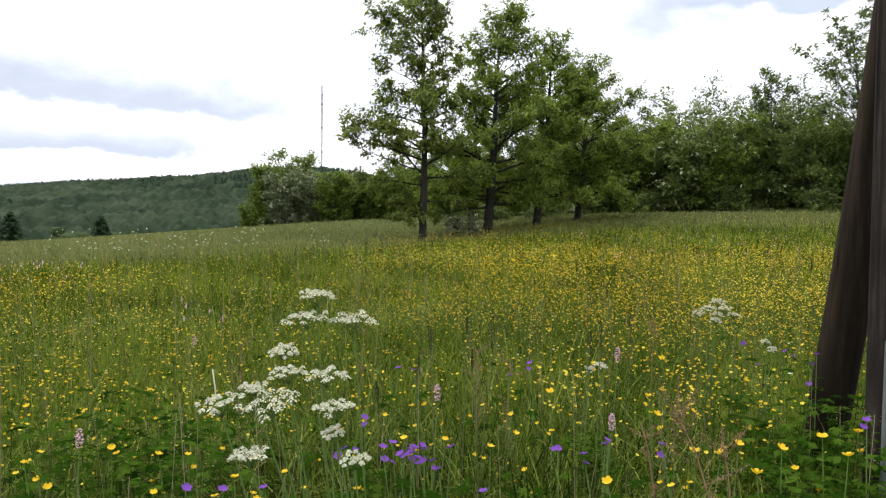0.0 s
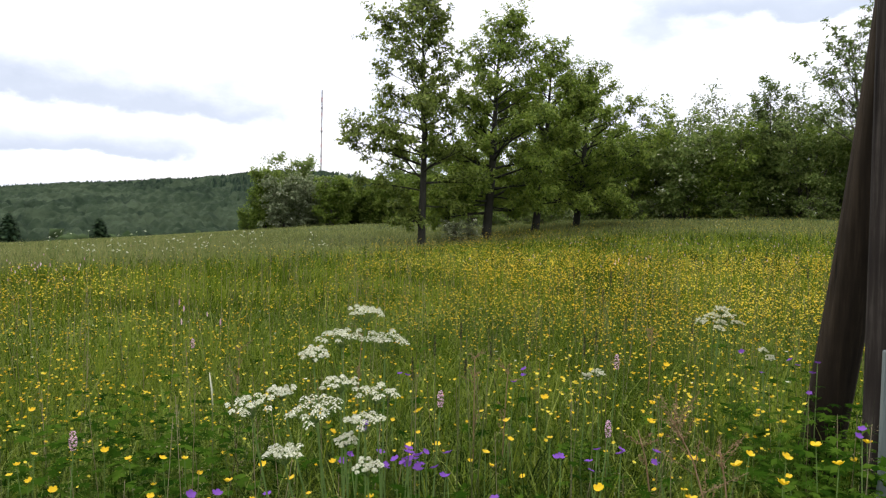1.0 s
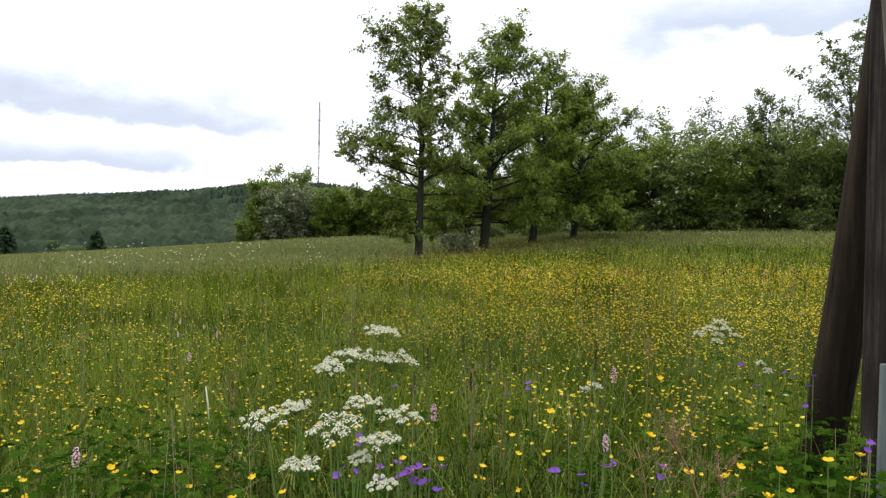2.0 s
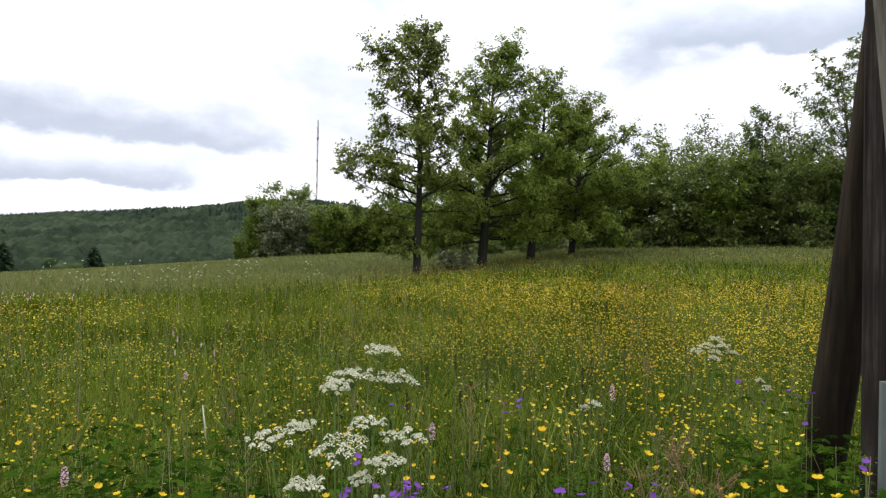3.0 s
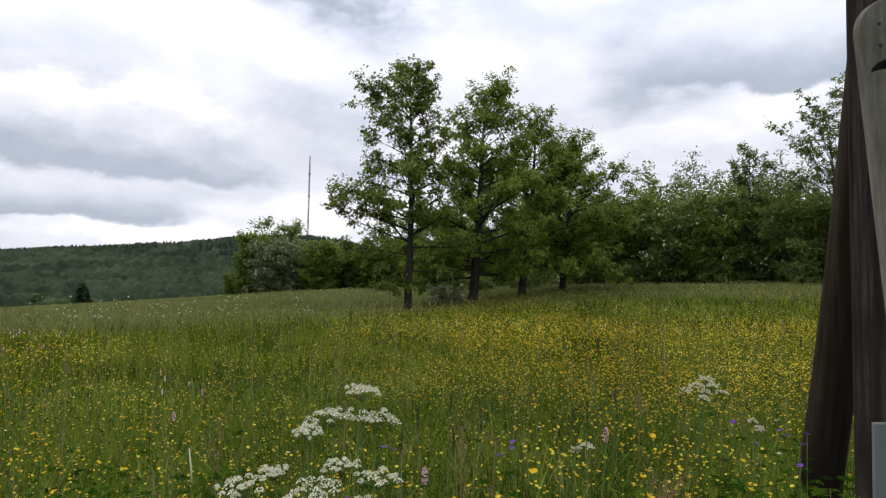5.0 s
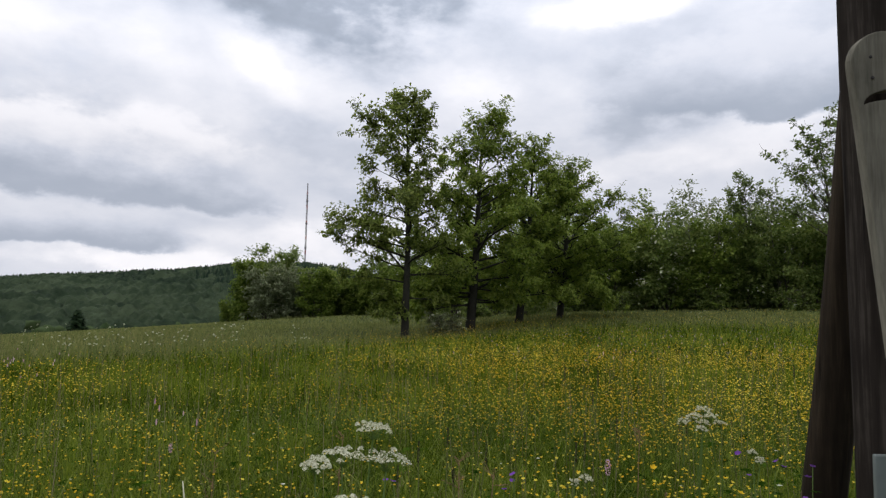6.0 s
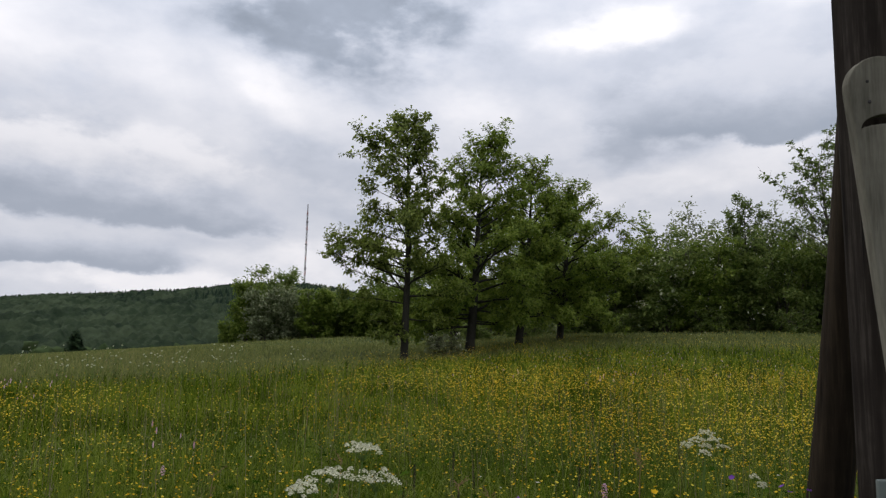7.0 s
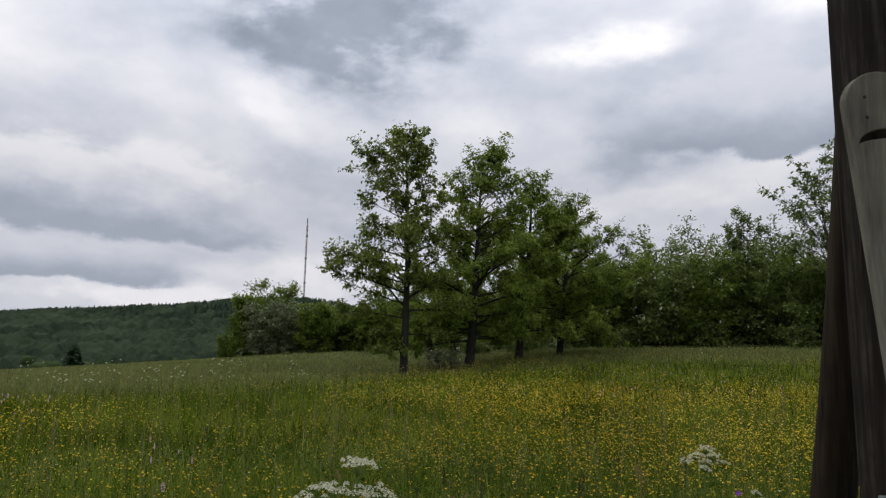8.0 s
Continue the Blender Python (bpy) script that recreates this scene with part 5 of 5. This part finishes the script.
def foxtail(x, y, z, seed):
    rng = random.Random(seed)
    root, path = stem_path(x, y, z, rng, 0.05)
    ob = thing("foxtail_grass", "dark foxtail grass spike on a thin stalk", "grass", root, "foxtails above the meadow")
    g = Geo()
    g.tube(path, [0.0016, 0.0013, 0.001], 4)
    part("stalk", g, M_STALK, ob)
    f = Geo()
    h = rng.uniform(0.04, 0.065)
    for k in range(90):
        u = rng.random()
        t = k * 2.39996
        rr = 0.0035 * math.sin(math.pi * (0.1 + 0.85 * u)) ** 0.5
        c = path[2] + Vector((math.cos(t) * rr * 0.5, math.sin(t) * rr * 0.5, (u - 0.8) * h))
        f.leaf(c, Vector((math.cos(t) * 0.5, math.sin(t) * 0.5, 1)).normalized(), Vector((math.cos(t), math.sin(t), 0)), 0.006, 0.0022)
    part("spike", f, M_FOX, ob, "narrow dark seed spike", smooth=False)
    SWAYING.append((ob, rng.uniform(0.4, 1.2), rng.random() * 6))


def sorrel(x, y, z, seed, arch=(0.0, 0.0), full=1.0):
    rng = random.Random(seed)
    z0 = land_at(x, y) - 0.02
    ob = thing("sorrel", "rusty sorrel seed head on a reddish stalk", "wildflower", (x, y, z0), "sorrel in the grass")
    tip = Vector((arch[0], arch[1], z - z0))
    path = [Vector((0, 0, 0)), tip * 0.5 + Vector((0, 0, 0.06)), tip * 0.8 + Vector((0, 0, 0.06)), tip]
    g = Geo()
    g.tube(path, [0.0022, 0.002, 0.0016, 0.001], 4)
    part("stalk", g, M_RUST, ob)
    f = Geo()
    for b in range(int(9 * full)):
        k = rng.uniform(0.0, 1.0)
        q = path[1].lerp(path[2], k * 2) if k < 0.5 else path[2].lerp(path[3], k * 2 - 1)
        e = Vector((rng.uniform(-1, 1), rng.uniform(-1, 1), rng.uniform(0.3, 1.2))).normalized() * rng.uniform(0.03, 0.07) * (0.5 + 0.5 * full)
        f.tube([q, q + e], [0.0007, 0.0004], 3)
        for _ in range(46):
            c = q + e * rng.random() + Vector((rng.gauss(0, 0.003), rng.gauss(0, 0.003), 0))
            d = Vector((rng.uniform(-1, 1), rng.uniform(-1, 1), rng.uniform(-0.8, 0.6))).normalized()
            f.leaf(c, d, Vector((rng.uniform(-1, 1), rng.uniform(-1, 1), 1)).normalized(), rng.uniform(0.003, 0.006), 0.003)
    tagged(part("seed_head", f, M_RUST, ob, smooth=False), kind="stuff")


def build_herbs():
    for i, p in enumerate([(0.473, 1.84, 0.665), (0.003, 1.5, 0.645), (-0.693, 1.331, 0.59), (0.387, 1.552, 0.57), (-0.864, 2.452, 0.585)]):
        bistort(*p, 40 + i)
    for i, p in enumerate([(0.576, 2.33, 0.885), (0.502, 2.551, 0.881), (0.606, 2.528, 0.801), (1.39, 2.621, 0.892), (0.06, 1.699, 0.791), (-0.015, 1.6, 0.773), (0.36, 1.661, 0.767),
                           (0.378, 1.657, 0.788), (0.07, 1.598, 0.722), (-0.11, 1.496, 0.679), (0.9, 2.469, 0.719), (0.144, 1.794, 0.741), (-0.053, 1.599, 0.72), (0.579, 2.122, 0.759)]):
        foxtail(*p, 60 + i)
    for i, (x, y, z, arch) in enumerate([(0.63, 1.22, 0.635, (-0.13, 0.25)), (0.60, 1.30, 0.59, (-0.02, 0.12)), (0.52, 1.48, 0.60, (-0.08, 0.04)), (0.12, 2.3, 0.6, (0, 0.02)), (0.2, 2.2, 0.58, (0.02, 0)),
                                         (-0.8, 2.7, 0.55, (0.03, 0)), (0.9, 3.0, 0.62, (0.02, 0)), (-0.35, 2.9, 0.58, (0.03, 0))]):
        sorrel(x, y, z, 80 + i, arch, (2.4, 1.6)[i] if i < 2 else 0.8)
    ob = thing("dry_stalk", "pale dry broken stalk standing in the grass", "grass", (-0.585, 1.81, land_at(-0.585, 1.81)))
    g = Geo()
    g.tube([(0, 0, 0), (-0.003, 0, 0.54)], [0.0016, 0.0016], 5)
    part("stalk", g, M_STALK, ob)
    g = Geo()
    g.tube([(-0.003, 0, 0.54), (-0.006, 0, 0.58), (-0.012, 0, 0.625)], [0.002, 0.0024, 0.0014], 5)
    part("tip", g, M_PALE, ob, "bleached broken tip")
    # pink and white drifts farther off, sorrel haze, broad leaves
    rg = random.Random(14)
    pink = Geo()
    for cx, cy, sx, sy, n in ((-3.9, 6.3, 0.4, 0.3, 26), (-1.3, 3.6, 0.12, 0.12, 5), (5.2, 14.5, 1.6, 1.0, 80), (4.6, 10, 2.0, 1.0, 60), (-4.6, 7.8, 0.5, 0.4, 10), (2.2, 8.5, 1.4, 1.2, 25)):
        for _ in range(n):
            x, y = rg.gauss(cx, sx), rg.gauss(cy, sy)
            z, h = land_at(x, y) + rg.uniform(0.38, 0.56), rg.uniform(0.02, 0.035)
            w = 0.0042
            pink.tube([(x, y, z), (x, y, z + h * 0.5), (x, y, z + h)], [w * 0.6, w, w * 0.4], 5)
    stuff("bistort_drifts", "drifts of pale pink bistort spikes in the meadow", "flowers", pink.v, pink.f, M_PINK)
    rust = Geo()
    x, y = scatter(1500, 2.6, 16, 42)
    n = blob_noise(x, y, 0.6, 11.0)
    for px, py in zip(x[n > 0.12], y[n > 0.12]):
        z = land_at(px, py) + rg.uniform(0.4, 0.62)
        far = math.hypot(px, py)
        for _ in range(14):
            c = Vector((px + rg.gauss(0, 0.008), py + rg.gauss(0, 0.008), z - rg.random() * 0.12))
            d = Vector((rg.uniform(-1, 1), rg.uniform(-1, 1), rg.uniform(-0.3, 1))).normalized()
            rust.leaf(c, d, Vector((0, 0, 1)), 0.005 + 0.0004 * far, 0.003 + 0.0003 * far)
    stuff("sorrel_haze", "reddish sorrel seed heads scattered over the meadow", "wildflowers", rust.v, rust.f, M_RUST)
    specks = Geo()
    x, y = scatter(900, 2.4, 22, 42)
    for px, py in zip(x, y):
        c = Vector((px, py, land_at(px, py) + rg.uniform(0.4, 0.56)))
        s = rg.uniform(0.006, 0.012)
        for k in range(5):
            t = k * 1.2566
            specks.leaf(c, Vector((math.cos(t), math.sin(t), 0.4)).normalized(), Vector((0, 0, 1)), s, s * 0.8)
    stuff("white_specks", "small white stitchwort flowers dotted in the grass", "flowers", specks.v, specks.f, M_WHITE)
    herb = Geo()
    spots = [(1.12, 1.98, 0.16, 0.16, 150, 0.5), (0.98, 1.72, 0.14, 0.16, 130, 0.42), (-0.78, 1.9, 0.22, 0.2, 110, 0.4), (-1.25, 1.85, 0.3, 0.2, 120, 0.4), (0.75, 1.6, 0.3, 0.2, 110, 0.36), (0.0, 1.4, 0.8, 0.25, 420, 0.4), (0.85, 1.4, 0.1, 0.1, 50, 0.5), (-0.6, 1.45, 0.3, 0.2, 200, 0.4), (0.5, 1.35, 0.3, 0.15, 160, 0.4)]
    for cx, cy, sx, sy, n, top in spots:
        for _ in range(n):
            x, y = rg.gauss(cx, sx), rg.gauss(cy, sy)
            if math.hypot(x, y) < 0.95:
                continue
            z0 = land_at(x, y)
            z = z0 + rg.uniform(0.12, top)
            t = rg.random() * math.tau
            d = Vector((math.cos(t), math.sin(t), rg.uniform(-0.2, 0.3)))
            herb.tube([(x - d.x * 0.04, y - d.y * 0.04, z0), (x, y, z)], [0.0014, 0.001], 3, cap=False)
            palmate(herb, Vector((x, y, z)), d, Vector((rg.uniform(-0.4, 0.4), rg.uniform(-0.6, 0.3), 1)).normalized(), rg.uniform(0.02, 0.045))
    x, y = scatter(1400, 1.2, 5.0, 42)
    for px, py in zip(x, y):
        z0 = land_at(px, py)
        z = z0 + rg.uniform(0.1, 0.36)
        t = rg.random() * math.tau
        palmate(herb, Vector((px, py, z)), Vector((math.cos(t), math.sin(t), rg.uniform(-0.2, 0.3))), Vector((rg.uniform(-0.4, 0.4), rg.uniform(-0.6, 0.3), 1)).normalized(), rg.uniform(0.02, 0.045))
    for cx, cy, sx, sy, n, top in ((-0.72, 1.75, 0.2, 0.2, 420, 0.5), (-0.95, 2.1, 0.25, 0.2, 260, 0.5), (0.98, 1.62, 0.13, 0.13, 420, 0.52), (1.1, 2.0, 0.12, 0.12, 260, 0.52), (0.8, 1.45, 0.12, 0.1, 200, 0.46)):
        for _ in range(n):
            x, y = rg.gauss(cx, sx), rg.gauss(cy, sy)
            z0 = land_at(x, y)
            z = z0 + rg.uniform(0.2, top)
            t = rg.random() * math.tau
            d = Vector((math.cos(t), math.sin(t), rg.uniform(-0.3, 0.3))).normalized()
            up = Vector((rg.uniform(-0.5, 0.5), rg.uniform(-0.6, 0.3), 1)).normalized()
            if rg.random() < 0.45:
                palmate(herb, Vector((x, y, z)), d, up, rg.uniform(0.016, 0.036))
            else:
                for k in range(3):
                    e = (d + Vector((-d.y, d.x, 0)) * (k - 1) * 0.9).normalized()
                    ln = rg.uniform(0.018, 0.042)
                    herb.leaf(Vector((x, y, z)), e, up, ln, ln * 0.45)
    stuff("herb_leaves", "deeply cut dark green leaves low in the meadow", "leaves", herb.v, herb.f, M_HERB)


build_herbs()


def motions():
    """Wind in the flowers."""
    for stem, foot, sway, lift in STEMS:
        walk(stem, [(t, Matrix.Translation(foot + Vector((0, 0, -a / 8.0 * lift))) @ Matrix.Rotation(radians(a), 4, "Y")) for t, a in zip(BEATS, sway)])
    for head, tip, turn, sway in UMBELS:
        walk(head, [(t, Matrix.Translation(tip) @ Matrix.Rotation(radians(-0.75 * a), 4, "Y") @ turn) for t, a in zip(BEATS, sway)])
    SWAYING.extend((ob, 0.1, 1.7 * k) for k, ob in enumerate(OAKS))
    for ob, size, phase in SWAYING:
        at = Vector(ob.location)
        rows = []
        for k in range(17):
            t = k * 0.5
            a = size * (math.sin(t * 2.9 + phase) + 0.6 * math.sin(t * 5.3 + phase * 2)) - 1.2 * size * math.exp(-t)
            rows.append((t, Matrix.Translation(at) @ Matrix.Rotation(radians(a), 4, "Y") @ Matrix.Rotation(radians(a * 0.4), 4, "X")))
        walk(ob, rows)


motions()
